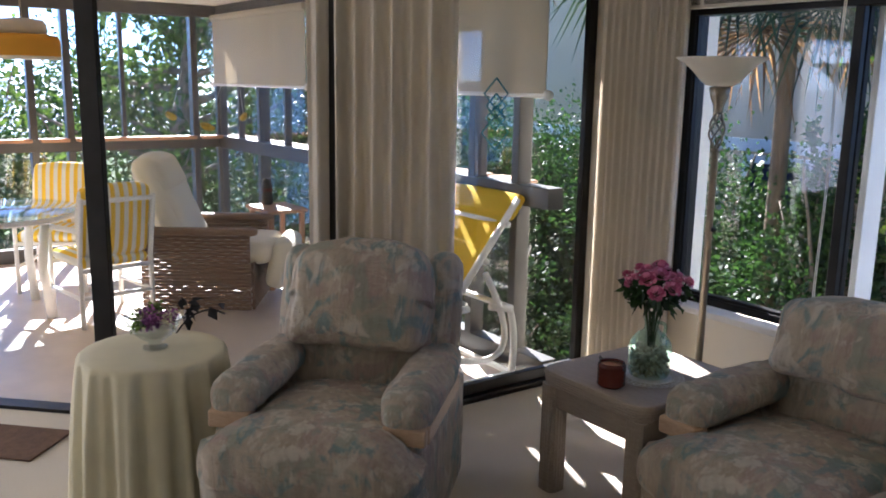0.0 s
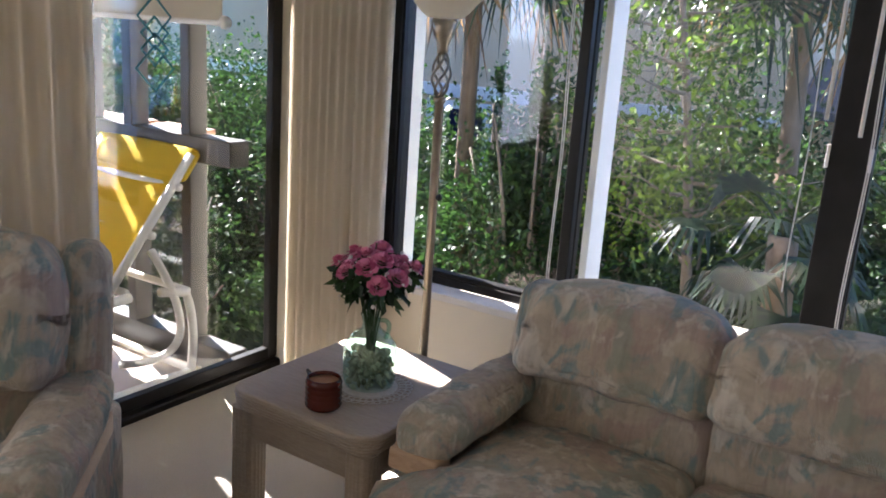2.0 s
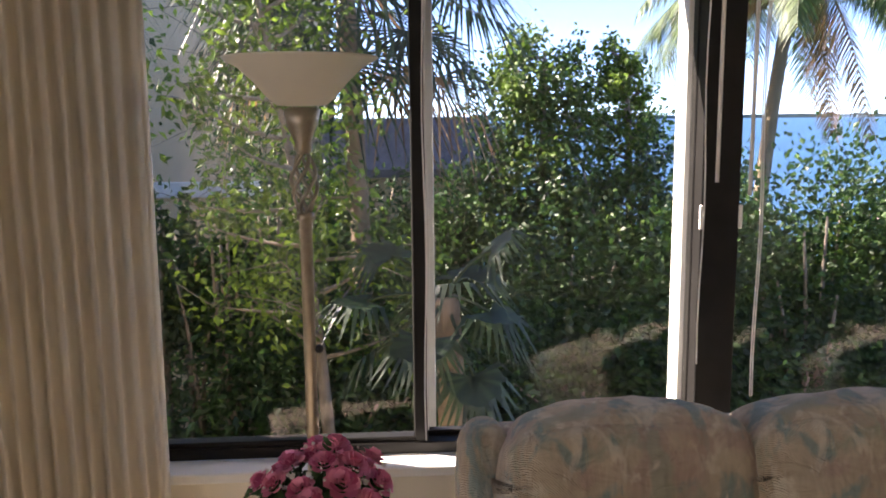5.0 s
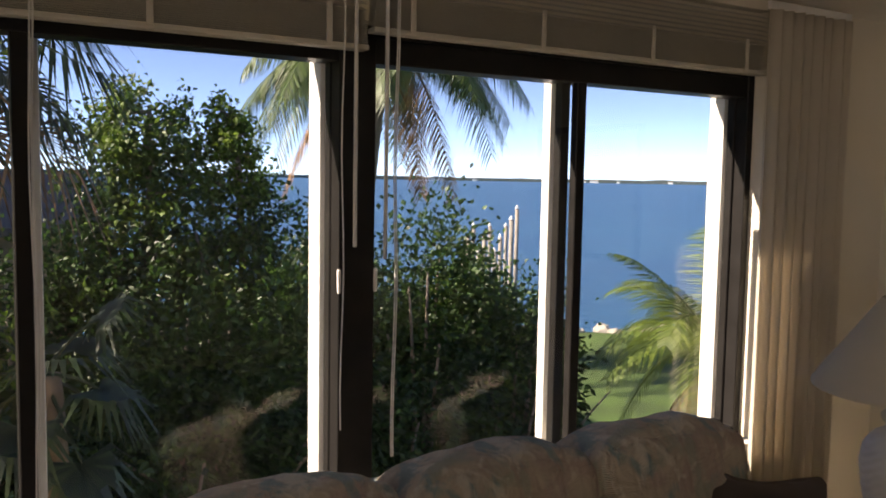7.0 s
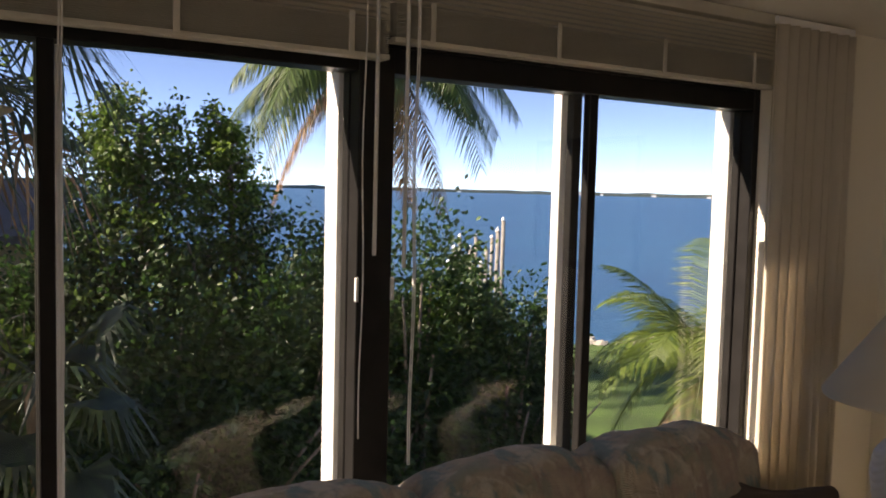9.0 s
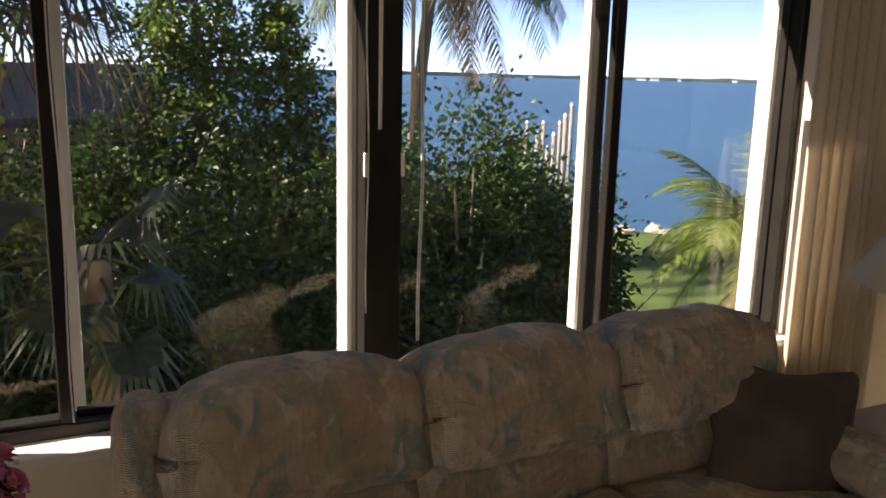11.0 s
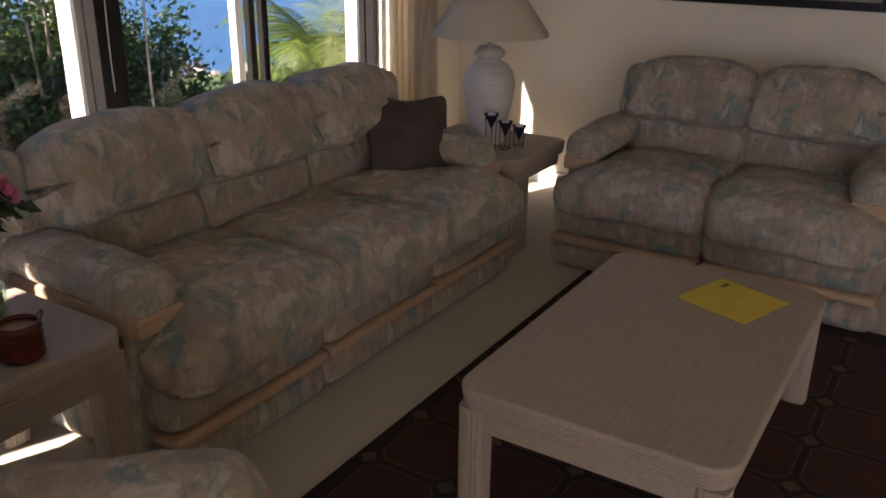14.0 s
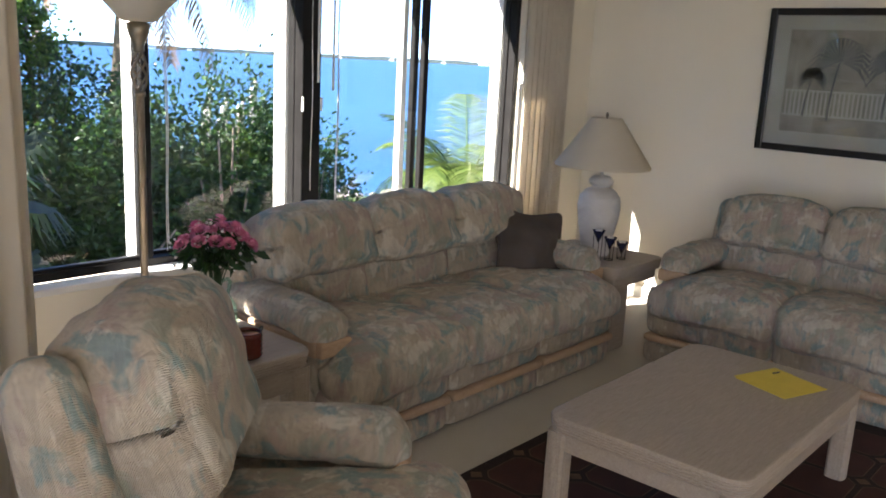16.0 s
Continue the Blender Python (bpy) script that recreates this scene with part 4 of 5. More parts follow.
for a, b in zip(rows, rows[1:]):
    for k in range(n):
        bm.faces.new((a[k], b[k], b[(k + 1) % n], a[(k + 1) % n]))
bm.faces.new(rows[0])
part("cloth", bm, LINEN, tc, "", True)
CUT = make_glass("cut_glass", (0.9, 0.93, 0.93), 0.12)
bowl = thing("glass_bowl", pose(0.66, -2.325, 0.612), "footed cut-glass bowl on the round table", "bowl")
part("bowl_body", lathe(bmesh.new(), [(0.045, 0), (0.045, 0.006), (0.02, 0.014), (0.02, 0.022), (0.05, 0.04), (0.085, 0.07), (0.105, 0.115), (0.112, 0.12), (0.10, 0.112), (0.078, 0.07), (0.04, 0.045)], 24), CUT, bowl)
PURPLE = make_leaf("purple_bloom", (0.12, 0.03, 0.13), (0.35, 0.12, 0.32), 0.2)
fb = thing("dried_flowers", pose(0.66, -2.325, 0.66), "purple and green dried blossoms heaped in the bowl", "flowers")
for nm, mat, cnt, sd in (("purple_blossoms", PURPLE, 420, 1), ("green_blossoms", LEAF_LIGHT, 300, 2), ("white_blossoms", SHELL, 160, 3)):
    q = np.random.RandomState(sd)
    cl = q.normal(size=(9, 3)) * (0.045, 0.045, 0.008) + (0, 0, 0.075)
    pts = cl[q.randint(0, 9, cnt)] + q.normal(size=(cnt, 3)) * 0.012
    o = new(nm, leaves_mesh(nm, mat, pts, q.normal(size=(cnt, 3)), 0.018, 0.007, sd, 0))
    o.parent = fb
twig = thing("dried_twig", pose(0.52, -2.20, 0.612), "curved dark dried leaf spray behind the bowl", "dried plant")
bm = bmesh.new()
tube(bm, curve_pts((0.0, 0, 0.0), (-0.14, 0.14, 0.08), (-0.10, 0.24, 0.02), 8), 0.004, 6)
part("stalk", bm, INK, twig)
q = np.random.RandomState(8)
pts = [Vector((-0.10, 0.10, 0.06)) + Vector((q.uniform(-0.06, 0.02), q.uniform(-0.05, 0.12), q.uniform(-0.03, 0.02))) for _ in range(14)]
o = new("dark_leaves", leaves_mesh("dark_leaves", INK, pts, q.normal(size=(14, 3)), 0.06, 0.022, 5, 0.2))
o.parent = twig

# ---- house plant ----
BASKET = plain("grey_woven_basket", (0.30, 0.27, 0.24), 0.8, 0, 0.4, 30, 0.9, 90)
hp = thing("house_plant", pose(4.93, -3.02, 0), "tall dark-leaved corn plant in a woven basket pot", "plant")
bm = bmesh.new()
rows, n = [], 60
for j in range(29):
    z = 0.35 * j / 28
    r = 0.135 + 0.03 * z / 0.35
    rows.append([bm.verts.new(((r + 0.004 * (1 if (k + j) % 2 else -1)) * math.cos(2 * math.pi * k / n), (r + 0.004 * (1 if (k + j) % 2 else -1)) * math.sin(2 * math.pi * k / n), z)) for k in range(n)])
for a, b in zip(rows, rows[1:]):
    for k in range(n):
        bm.faces.new((a[k], a[(k + 1) % n], b[(k + 1) % n], b[k]))
part("pot", bm, BASKET, hp, "", True)
part("soil", lathe(bmesh.new(), [(0.15, 0.25), (0.15, 0.30)], 24), SOIL, hp)
part("cane", tube(bmesh.new(), [(0, 0, 0.2), (0.01, 0, 0.6), (0, 0.02, 1.05)], 0.02, 10, 0.7), BARK, hp, "", True)


def strap_leaf(bm, base, way, length, width, droop, q):
    side = Vector((-way.y, way.x, 0)).normalized()
    prev = None
    for k in range(9):
        u = k / 8
        p = base + way * length * u + Vector((0, 0, 1)) * (0.45 * length * u - droop * length * u * u * 1.5)
        w = width * math.sin(math.pi * min(1, 0.08 + 0.92 * u)) ** 0.7 * (1 if u < 0.99 else 0.05)
        row = [bm.verts.new(p - side * w), bm.verts.new(p + Vector((0, 0, -0.35 * w))), bm.verts.new(p + side * w)]
        if prev:
            bm.faces.new((prev[0], prev[1], row[1], row[0]))
            bm.faces.new((prev[1], prev[2], row[2], row[1]))
        prev = row


rnd = random.Random(12)
for k in range(30):
    a = k * 2.4
    bm = bmesh.new()
    strap_leaf(bm, Vector((0, 0.01, 0.62 + 0.45 * k / 30)), Vector((math.cos(a), math.sin(a), 0)), rnd.uniform(0.36, 0.52), rnd.uniform(0.026, 0.036), rnd.uniform(0.5, 0.95), rnd)
    part("leaf", bm, LEAF_INDOOR, hp, "", True)

mat_ = thing("door_mat", pose(-0.30, -2.80, 0), "small beige mat by the slanted door", "mat")
part("mat_cloth", boxed((-0.32, -0.16, 0.001), (0.32, 0.16, 0.012), 0.005), RUG_LINE, mat_, "", False, pose(0, 0, 0, 0, 0, 45))


# ---- sliding doors to the lanai ----
def upright_panel(name, a, b, z0, z1, w, label, mat=BLACK_METAL, glazed=True, thick=0.04):
    """A glazed panel that stands from a to b."""
    a, b = Vector((a[0], a[1], 0)), Vector((b[0], b[1], 0))
    d = b - a
    t = tagged(new(name), label, "door", "", "structure")
    t.matrix_basis = Matrix.Translation(a) @ Matrix.Rotation(math.atan2(d.y, d.x), 4, "Z")
    part("door_frame", frame_bars(bmesh.new(), 0, d.length, z0, z1, -thick / 2, thick / 2, w), mat, t)
    if glazed:
        g = part("pane", boxed((w - 0.002, -0.003, z0 + w - 0.002), (d.length - w + 0.002, 0.003, z1 - w + 0.002)), GLASS, t)
        g.visible_shadow = False
    return t


DOOR_H = 2.21
upright_panel("door_1", (BX + 0.02, 0.075), (BX + 0.02, -1.06), 0.035, DOOR_H, 0.055, "black-framed sliding glass door beside the corner")
along = (A1 - A0).normalized()
upright_panel("door_2", A0 + along * 0.04, A0 + along * 1.24, 0.035, DOOR_H, 0.095, "black-framed sliding glass door, slid open")
bm = bmesh.new()
box(bm, (BX - 0.03, -1.5, -0.02), (BX + 0.07, 0.078, 0.03), 0.006, 1)
wall_run(bm, A0, A1, -0.02, 0.018, 0.09)
setting("door_track", bm, BLACK_METAL, "low black door track in the floor", "track")
bm = bmesh.new()
box(bm, (BX - 0.03, -1.5, DOOR_H), (BX + 0.07, 0.078, ROOM_H), 0.004, 1)
wall_run(bm, A0, A1, DOOR_H, ROOM_H, 0.09)
box(bm, (BX - 0.035, -1.48, 0.031), (BX + 0.055, -1.40, DOOR_H), 0.004, 1)
setting("door_header", bm, BLACK_METAL, "black door header and corner post", "trim")

# ---- lanai ----
LX, LY = -4.35, -0.12
setting("lanai_floor", boxed((-4.5, -7.15, -0.17), (BX - 0.031, 0.10, -0.02)), TILE, "tan tiled floor of the glazed porch", "floor")


def porch_wall(name, m, length, posts, rails, heads, label):
    """A run of dark porch framing with glass above and below a rail; it runs along x."""
    t = tagged(new(name), label, "window", "", "structure")
    t.matrix_basis = m
    for x in posts:
        part("post", boxed((x - 0.03, -0.05, -0.02), (x + 0.03, 0.05, ROOM_H), 0.004, 1), BRONZE_METAL, t)
    part("sill_rail", boxed((-0.03, -0.055, 0.94), (length + 0.03, 0.055, 1.055), 0.004, 1), BRONZE_METAL, t)
    part("base_rail", boxed((-0.03, -0.052, -0.02), (length + 0.03, 0.052, 0.10), 0.004, 1), BRONZE_METAL, t)
    part("head_rail", boxed((-0.03, -0.054, 2.16), (length + 0.03, 0.054, ROOM_H), 0.004, 1), BRONZE_METAL, t)
    for x in heads:
        part("sash_bar", boxed((x - 0.018, -0.03, 1.055), (x + 0.018, 0.03, 2.16), 0.003, 1), BRONZE_METAL, t)
    for a, b in zip(posts, posts[1:]):
        for z0, z1 in ((0.10, 0.94), (1.055, 2.16)):
            g = part("pane", boxed((a + 0.031, -0.003, z0 + 0.001), (b - 0.031, 0.003, z1 - 0.001)), GLASS, t)
            g.visible_shadow = False
    for a, b in zip(posts, posts[1:]):
        part("sun_sill", boxed((a + 0.035, 0.056, 1.03), (b - 0.035, 0.16, 1.06), 0.004, 1), SILL_WOOD, t, "sunlit wooden outer sill")
    return t


SILL_WOOD = plain("warm_sill_wood", (0.46, 0.24, 0.12), 0.6, 0, 0.2, 10)
porch_wall("window_2", pose(LX, LY, 0), 4.76, [0.0, 1.0, 2.0, 2.9, 3.5, 4.1, 4.5], 1, [0.5, 1.5, 2.45, 3.2, 3.8], "bronze-framed porch glazing on the garden side")
porch_wall("window_3", pose(LX, LY, 0, 0, 0, -90), 5.5, [0.0, 0.27, 1.40, 1.70, 2.75, 3.85, 4.8, 5.5], 1, [0.93, 2.2, 3.3, 4.3], "bronze-framed porch glazing on the long side")
setting("wall_lanai", boxed((-4.45, -5.77, -0.02), (A1.x - 0.15, -5.62, ROOM_H)), WALL, "plain wall that closes the porch", "wall")


def roller(m, w, z0, label):
    t = thing("roller_shade", m, label, "shade", "roller shades")
    bm = boxed((0, -0.002, z0), (w, 0.002, 2.14))
    part("cloth", bm, SHADE_CLOTH, t)
    part("hem_bar", tube(bmesh.new(), [(-0.01, 0, z0), (w + 0.01, 0, z0)], 0.012, 10), WHITE_PAINT, t, "white hem bar")
    for x in (-0.02, w + 0.02):
        bm = bmesh.new()
        bmesh.ops.create_uvsphere(bm, u_segments=14, v_segments=8, radius=0.028, matrix=pose(x, 0, z0 + 0.003))
        part("end_knob", bm, WHITE_PAINT, t, "white round end knob", True)
    part("roll", tube(bmesh.new(), [(0, 0, 2.155), (w, 0, 2.155)], 0.03, 12), SHADE_CLOTH, t)


for x, w in ((LX + 0.06, 1.95), (-1.60, 1.05), (-0.42, 0.84)):
    roller(pose(x, LY - 0.085, 0), w, 1.54, "cream roller shade half lowered before the porch glass")

# ---- porch furniture ----
PVC = plain("white_pvc_pipe", (0.80, 0.79, 0.76), 0.35, 0, 0.05, 8)
YELLOW = make_thin_cloth("yellow_sling_cloth", (0.85, 0.60, 0.02), 400, 0.35)
STRIPE = make_thin_cloth("yellow_striped_cushion", (0.80, 0.78, 0.70), 500, 0.05, 5.2)
IVORY = plain("ivory_cushion", (0.72, 0.66, 0.52), 0.85, 0, 0.08, 6, 0.4, 200)
WICKER = plain("brown_wicker", (0.20, 0.11, 0.06), 0.6, 0, 0.5, 40, 1.0, 110, (1, 1, 1.6))
TEAK = plain("oiled_teak", (0.42, 0.22, 0.10), 0.5, 0, 0.25, 14, 0.2, 100, (1, 6, 6))
TABLE_GLASS = make_glass("table_glass", (0.82, 0.88, 0.88), 0.10)

lg = thing("lounge_chair", pose(-0.06, -0.72, -0.02), "white pipe lounge chair with a yellow sling", "lounge chair")
R = 0.02
for x in (-0.34, 0.34):
    bm = bmesh.new()
    tube(bm, [(x, -0.75, R), (x, 0.46, R)], R, 10)
    tube(bm, curve_pts((x, 0.46, R), (x, 0.50, 0.22), (x, 0.44, 0.40), 8) + [Vector((x, 0.30, 0.43))], R, 10)
    tube(bm, [(x, -0.55, 0.42), (x, 0.15, 0.44)], R, 10)
    tube(bm, [(x, -0.55, R), (x, -0.55, 0.42)], R, 10)
    part("side_rail", bm, PVC, lg, "", True)
    bm = bmesh.new()
    tube(bm, [(x * 0.9, 0.02, 0.40), (x * 0.9, 0.50, 1.00)], R, 10)
    part("back_rail", bm, PVC, lg, "", True)
    part("arm_loop", tube(bmesh.new(), curve_pts((x, 0.26, 0.62), (x, 0.62, 0.02), (x, 0.10, 0.16), 12), R * 0.9, 10), PVC, lg, "", True)
for y, z in ((-0.75, R), (0.44, 0.40), (0.46, R), (-0.55, 0.42), (0.12, 0.46), (0.40, 0.87), (0.26, 0.68)):
    part("cross_bar", tube(bmesh.new(), [(-0.33, y + 0.018, z), (0.33, y + 0.018, z)], R * 0.9, 10), PVC, lg, "", True)
bm = bmesh.new()
rows = []
for y, z in ((-0.60, 0.45), (-0.25, 0.41), (0.0, 0.42), (0.16, 0.58), (0.32, 0.78), (0.46, 0.96), (0.50, 1.03), (0.53, 1.0)):
    rows.append([bm.verts.new((x, y, z - 0.02 * (1 - (x / 0.32) ** 2))) for x in np.linspace(-0.32, 0.32, 7)])
for a, b in zip(rows, rows[1:]):
    for k in range(6):
        bm.faces.new((a[k], a[k + 1], b[k + 1], b[k]))
o = part("sling", bm, YELLOW, lg, "bright yellow cloth sling", True)
o.modifiers.new("thickness", "SOLIDIFY").thickness = 0.006
o = part("top_pocket", cushion((0.64, 0.06, 0.16), 0.028, 0.006, 0.003, 10, 3), YELLOW, lg, "", True, pose(0, 0.49, 0.955, -38))


def dining_chair():
    t = thing("dining_chair", pose(0, 0, 0), "white porch chair with yellow-striped cushions", "chair", "chairs round the porch table")
    for sx in (-1, 1):
        bm = bmesh.new()
        tube(bm, [(sx * 0.24, -0.24, 0), (sx * 0.24, -0.24, 0.62)], 0.017, 8)
        part("front_leg", bm, PVC, t, "", True)
        bm = bmesh.new()
        tube(bm, [(sx * 0.24, 0.24, 0), (sx * 0.24, 0.24, 0.45), (sx * 0.24, 0.32, 0.86)], 0.017, 8)
        part("rear_leg", bm, PVC, t, "", True)
        part("arm", tube(bmesh.new(), [(sx * 0.24, -0.26, 0.62), (sx * 0.24, 0.27, 0.65)], 0.02, 8), PVC, t, "", True)
        part("stretcher", tube(bmesh.new(), [(sx * 0.24, -0.24, 0.2), (sx * 0.24, 0.24, 0.2)], 0.014, 8), PVC, t, "", True)
    for y, z in ((-0.24, 0.38), (0.24, 0.38), (0.315, 0.84), (0.24, 0.2)):
        part("rail", tube(bmesh.new(), [(-0.24, y, z), (0.24, y, z)], 0.016, 8), PVC, t, "", True)
    part("seat_cushion", cushion((0.46, 0.48, 0.08), 0.035, 0.015, 0.004, 10, 5), STRIPE, t, "yellow-striped seat cushion", True, pose(0, -0.01, 0.43))
    part("back_cushion", cushion((0.46, 0.08, 0.46), 0.035, 0.02, 0.004, 10, 6), STRIPE, t, "yellow-striped back cushion", True, pose(0, 0.235, 0.70, -10))
    return t


ch = dining_chair()
ch.matrix_basis = pose(-2.20, -1.83, -0.02, 0, 0, -80)
for x, y, a in ((-3.25, -1.88, 62), (-3.15, -3.0, 130), (-2.0, -3.1, 205)):
    copy_thing(ch, pose(x, y, -0.02, 0, 0, a))
dt = thing("porch_table", pose(-2.62, -2.42, -0.02), "glass-topped white porch dining table", "table")
g = part("glass_top", lathe(bmesh.new(), [(0.55, 0.715), (0.56, 0.72), (0.55, 0.727)], 48), TABLE_GLASS, dt, "", True)
part("top_ring", tube(bmesh.new(), [(0.545 * math.cos(2 * math.pi * k / 40), 0.545 * math.sin(2 * math.pi * k / 40), 0.695) for k in range(41)], 0.018, 8), PVC, dt, "", True)
for k in range(4):
    a = math.pi / 4 + k * math.pi / 2
    part("leg", tube(bmesh.new(), [(0.40 * math.cos(a), 0.40 * math.sin(a), 0.69), (0.36 * math.cos(a), 0.36 * math.sin(a), 0.35), (0.40 * math.cos(a), 0.40 * math.sin(a), 0)], 0.03, 8), PVC, dt, "", True)

wk = thing("wicker_recliner", pose(-2.22, -1.12, -0.02, 0, 0, 146), "brown wicker recliner with ivory tufted cushions", "armchair")
for s in (-1, 1):
    bm = bmesh.new()
    for j in range(22):
        z = 0.04 + j * 0.024
        pts = [(s * (0.34 + 0.006 * (1 if (k + j) % 2 else -1)), -0.42 + 0.05 * k, z) for k in range(16)]
        tube(bm, pts, 0.0125, 5)
    part("woven_side", bm, WICKER, wk, "", True)
    part("arm_top", cushion((0.10, 0.84, 0.05), 0.022, 0, 0.003, 8, s + 4), WICKER, wk, "", True, pose(s * 0.34, -0.05, 0.585))
bm = bmesh.new()
for j in range(14):
    z = 0.04 + j * 0.024
    tube(bm, [(-0.33 + 0.055 * k, -0.43 + 0.006 * (1 if (k + j) % 2 else -1), z) for k in range(13)], 0.0125, 5)
part("woven_front", bm, WICKER, wk, "", True)
part("seat_cushion", cushion((0.58, 0.78, 0.16), 0.06, 0.02, 0.006, 12, 2), IVORY, wk, "ivory seat cushion", True, pose(0, -0.16, 0.42))
part("foot_cushion", cushion((0.56, 0.14, 0.34), 0.05, 0.01, 0.005, 10, 7), IVORY, wk, "", True, pose(0, -0.60, 0.33, 14))
part("back_cushion", cushion((0.56, 0.18, 0.74), 0.07, 0.03, 0.010, 14, 3), IVORY, wk, "ivory tufted back cushion", True, pose(0, 0.20, 0.72, -24))
part("head_pad", cushion((0.50, 0.12, 0.26), 0.05, 0.02, 0.006, 12, 4), IVORY, wk, "", True, pose(0, 0.24, 0.94, -26))

et = thing("porch_side_table", pose(-2.45, -0.42, -0.02), "small oiled teak side table on the porch", "table")
part("tabletop", boxed((-0.22, -0.17, 0.60), (0.22, 0.17, 0.63), 0.008), TEAK, et)
for sx in (-1, 1):
    for sy in (-1, 1):
        part("leg", boxed((sx * 0.18 - 0.018, sy * 0.13 - 0.018, 0), (sx * 0.18 + 0.018, sy * 0.13 + 0.018, 0.60), 0.004, 1), TEAK, et)
fl2 = thing("flask", pose(-2.58, -0.44, 0.6105), "dark vacuum flask with a red band", "flask")
part("flask_body", lathe(bmesh.new(), [(0.04, 0), (0.042, 0.005), (0.042, 0.15), (0.03, 0.17), (0.03, 0.205), (0.026, 0.21)], 24), BLACK_METAL, fl2, "", True)
part("band", lathe(bmesh.new(), [(0.0428, 0.11), (0.0435, 0.112), (0.0435, 0.128), (0.0428, 0.13)], 24), CANDLE_RED, fl2, "red band", True)

AMBER = make_thin_cloth("amber_shade", (0.80, 0.45, 0.06), 300, 0.5)
pd = thing("pendant_lamp", pose(-2.45, -2.17, 0.02), "tiered cream and amber pendant lamp", "pendant lamp")
part("drop_rod", tube(bmesh.new(), [(0, 0, 1.90), (0, 0, ROOM_H - 0.02)], 0.006, 8), BRASS, pd)
part("upper_tier", lathe(bmesh.new(), [(0.05, 1.94), (0.13, 1.93), (0.15, 1.90), (0.15, 1.84)], 40), SHADE_CLOTH, pd, "cream upper tier", True)
part("lower_tier", lathe(bmesh.new(), [(0.15, 1.84), (0.21, 1.83), (0.225, 1.80), (0.225, 1.70)], 40, cap=False), AMBER, pd, "amber lower tier", True)
part("rim", lathe(bmesh.new(), [(0.226, 1.70), (0.228, 1.69), (0.226, 1.68), (0.222, 1.69)], 40), IVORY, pd, "", True)

BIRD = plain("yellow_black_paint", (0.55, 0.35, 0.02), 0.4, 0, 0.5, 30)
for x, y, z, a in ((-1.45, -1.55, 1.37, 30), (-1.30, -1.38, 1.31, 80), (-1.12, -1.22, 1.375, -40)):
    b = thing("hanging_ornament", pose(x, y, z, 0, 20, a), "small yellow and dark bird-shaped hanging ornament", "ornament", "hanging ornaments")
    bm = cushion((0.085, 0.032, 0.036), 0.016, 0.004, 0, 8, 1, lambda p: Vector((p.x, p.y * (1 - 4 * abs(p.x)), p.z * (1 - 4 * abs(p.x)) + 1.5 * p.x * p.x)))
    part("body", bm, BIRD, b, "", True)
    part("wing", boxed((-0.035, -0.022, 0.004), (0.01, 0.022, 0.008), 0.002), BLACK_METAL, b, "dark wings")
    part("thread", tube(bmesh.new(), [(0, 0, 0.02), (0, 0, 0.30)], 0.0012, 4), CORD, b)

TEAL = plain("teal_string", (0.02, 0.20, 0.26), 0.5, 0, 0.1, 20)
orn = thing("diamond_ornament", pose(BX - 0.01, -0.55, 1.46, 0, 0, 90), "teal string diamonds hanging on the glass door", "ornament")
for z, s in ((0.09, 0.075), (0.03, 0.06), (-0.03, 0.06), (-0.10, 0.085)):
    part("diamond", tube(bmesh.new(), [(0, 0, z + s), (s, 0, z), (0, 0, z - s), (-s, 0, z), (0, 0, z + s)], 0.005, 6), TEAL, orn)

# ---- outside ----
bm = bmesh.new()
top = [(-70, 0.36), (64, 0.36), (60, 0.6), (22.5, 16.0), (19.5, 17.2), (-70, 55)]
for z in (-3.0,):
    bm.faces.new([bm.verts.new((x, y, z)) for x, y in top])
r = bmesh.ops.extrude_face_region(bm, geom=bm.faces[:])
bmesh.ops.translate(bm, verts=[v for v in r["geom"] if isinstance(v, bmesh.types.BMVert)], vec=(0, 0, -1.5))
bmesh.ops.recalc_face_normals(bm, faces=bm.faces)
setting("ground", bm, LAWN, "sunny lawn sloping to the bay, dappled shade in its colour", "ground")
setting("water", boxed((-2600, -2600, -4.2), (4400, 4400, -4.0)), WATER, "blue rippled bay water reaching the horizon", "water")
setting("wall_lower", boxed((-4.5, -7.15, -4.4), (XR + 0.15, 0.35, -0.171)), STUCCO, "beige storey below", "wall")

FAR = plain("far_shore_green", (0.10, 0.13, 0.12), 0.95, 0, 0.3, 0.01)
bm = bmesh.new()
rnd = random.Random(5)
prev = None
for k in range(161):
    a = radians(-15 + 115 * k / 160)
    p = Vector((math.cos(a), math.sin(a), 0)) * 2450
    h = 5 + 5 * abs(noise.noise(Vector((k * 0.16, 2, 0)))) + 3 * noise.noise(Vector((k * 0.9, 7, 0)))
    row = [bm.verts.new((p.x, p.y, -4)), bm.verts.new((p.x, p.y, h)), bm.verts.new((p.x * 1.02, p.y * 1.02, h * 0.8))]
    if prev:
        bm.faces.new((prev[0], row[0], row[1], prev[1]))
        bm.faces.new((prev[1], row[1], row[2], prev[2]))
    prev = row
setting("backdrop", bm, FAR, "low green far shore across the bay", "backdrop")
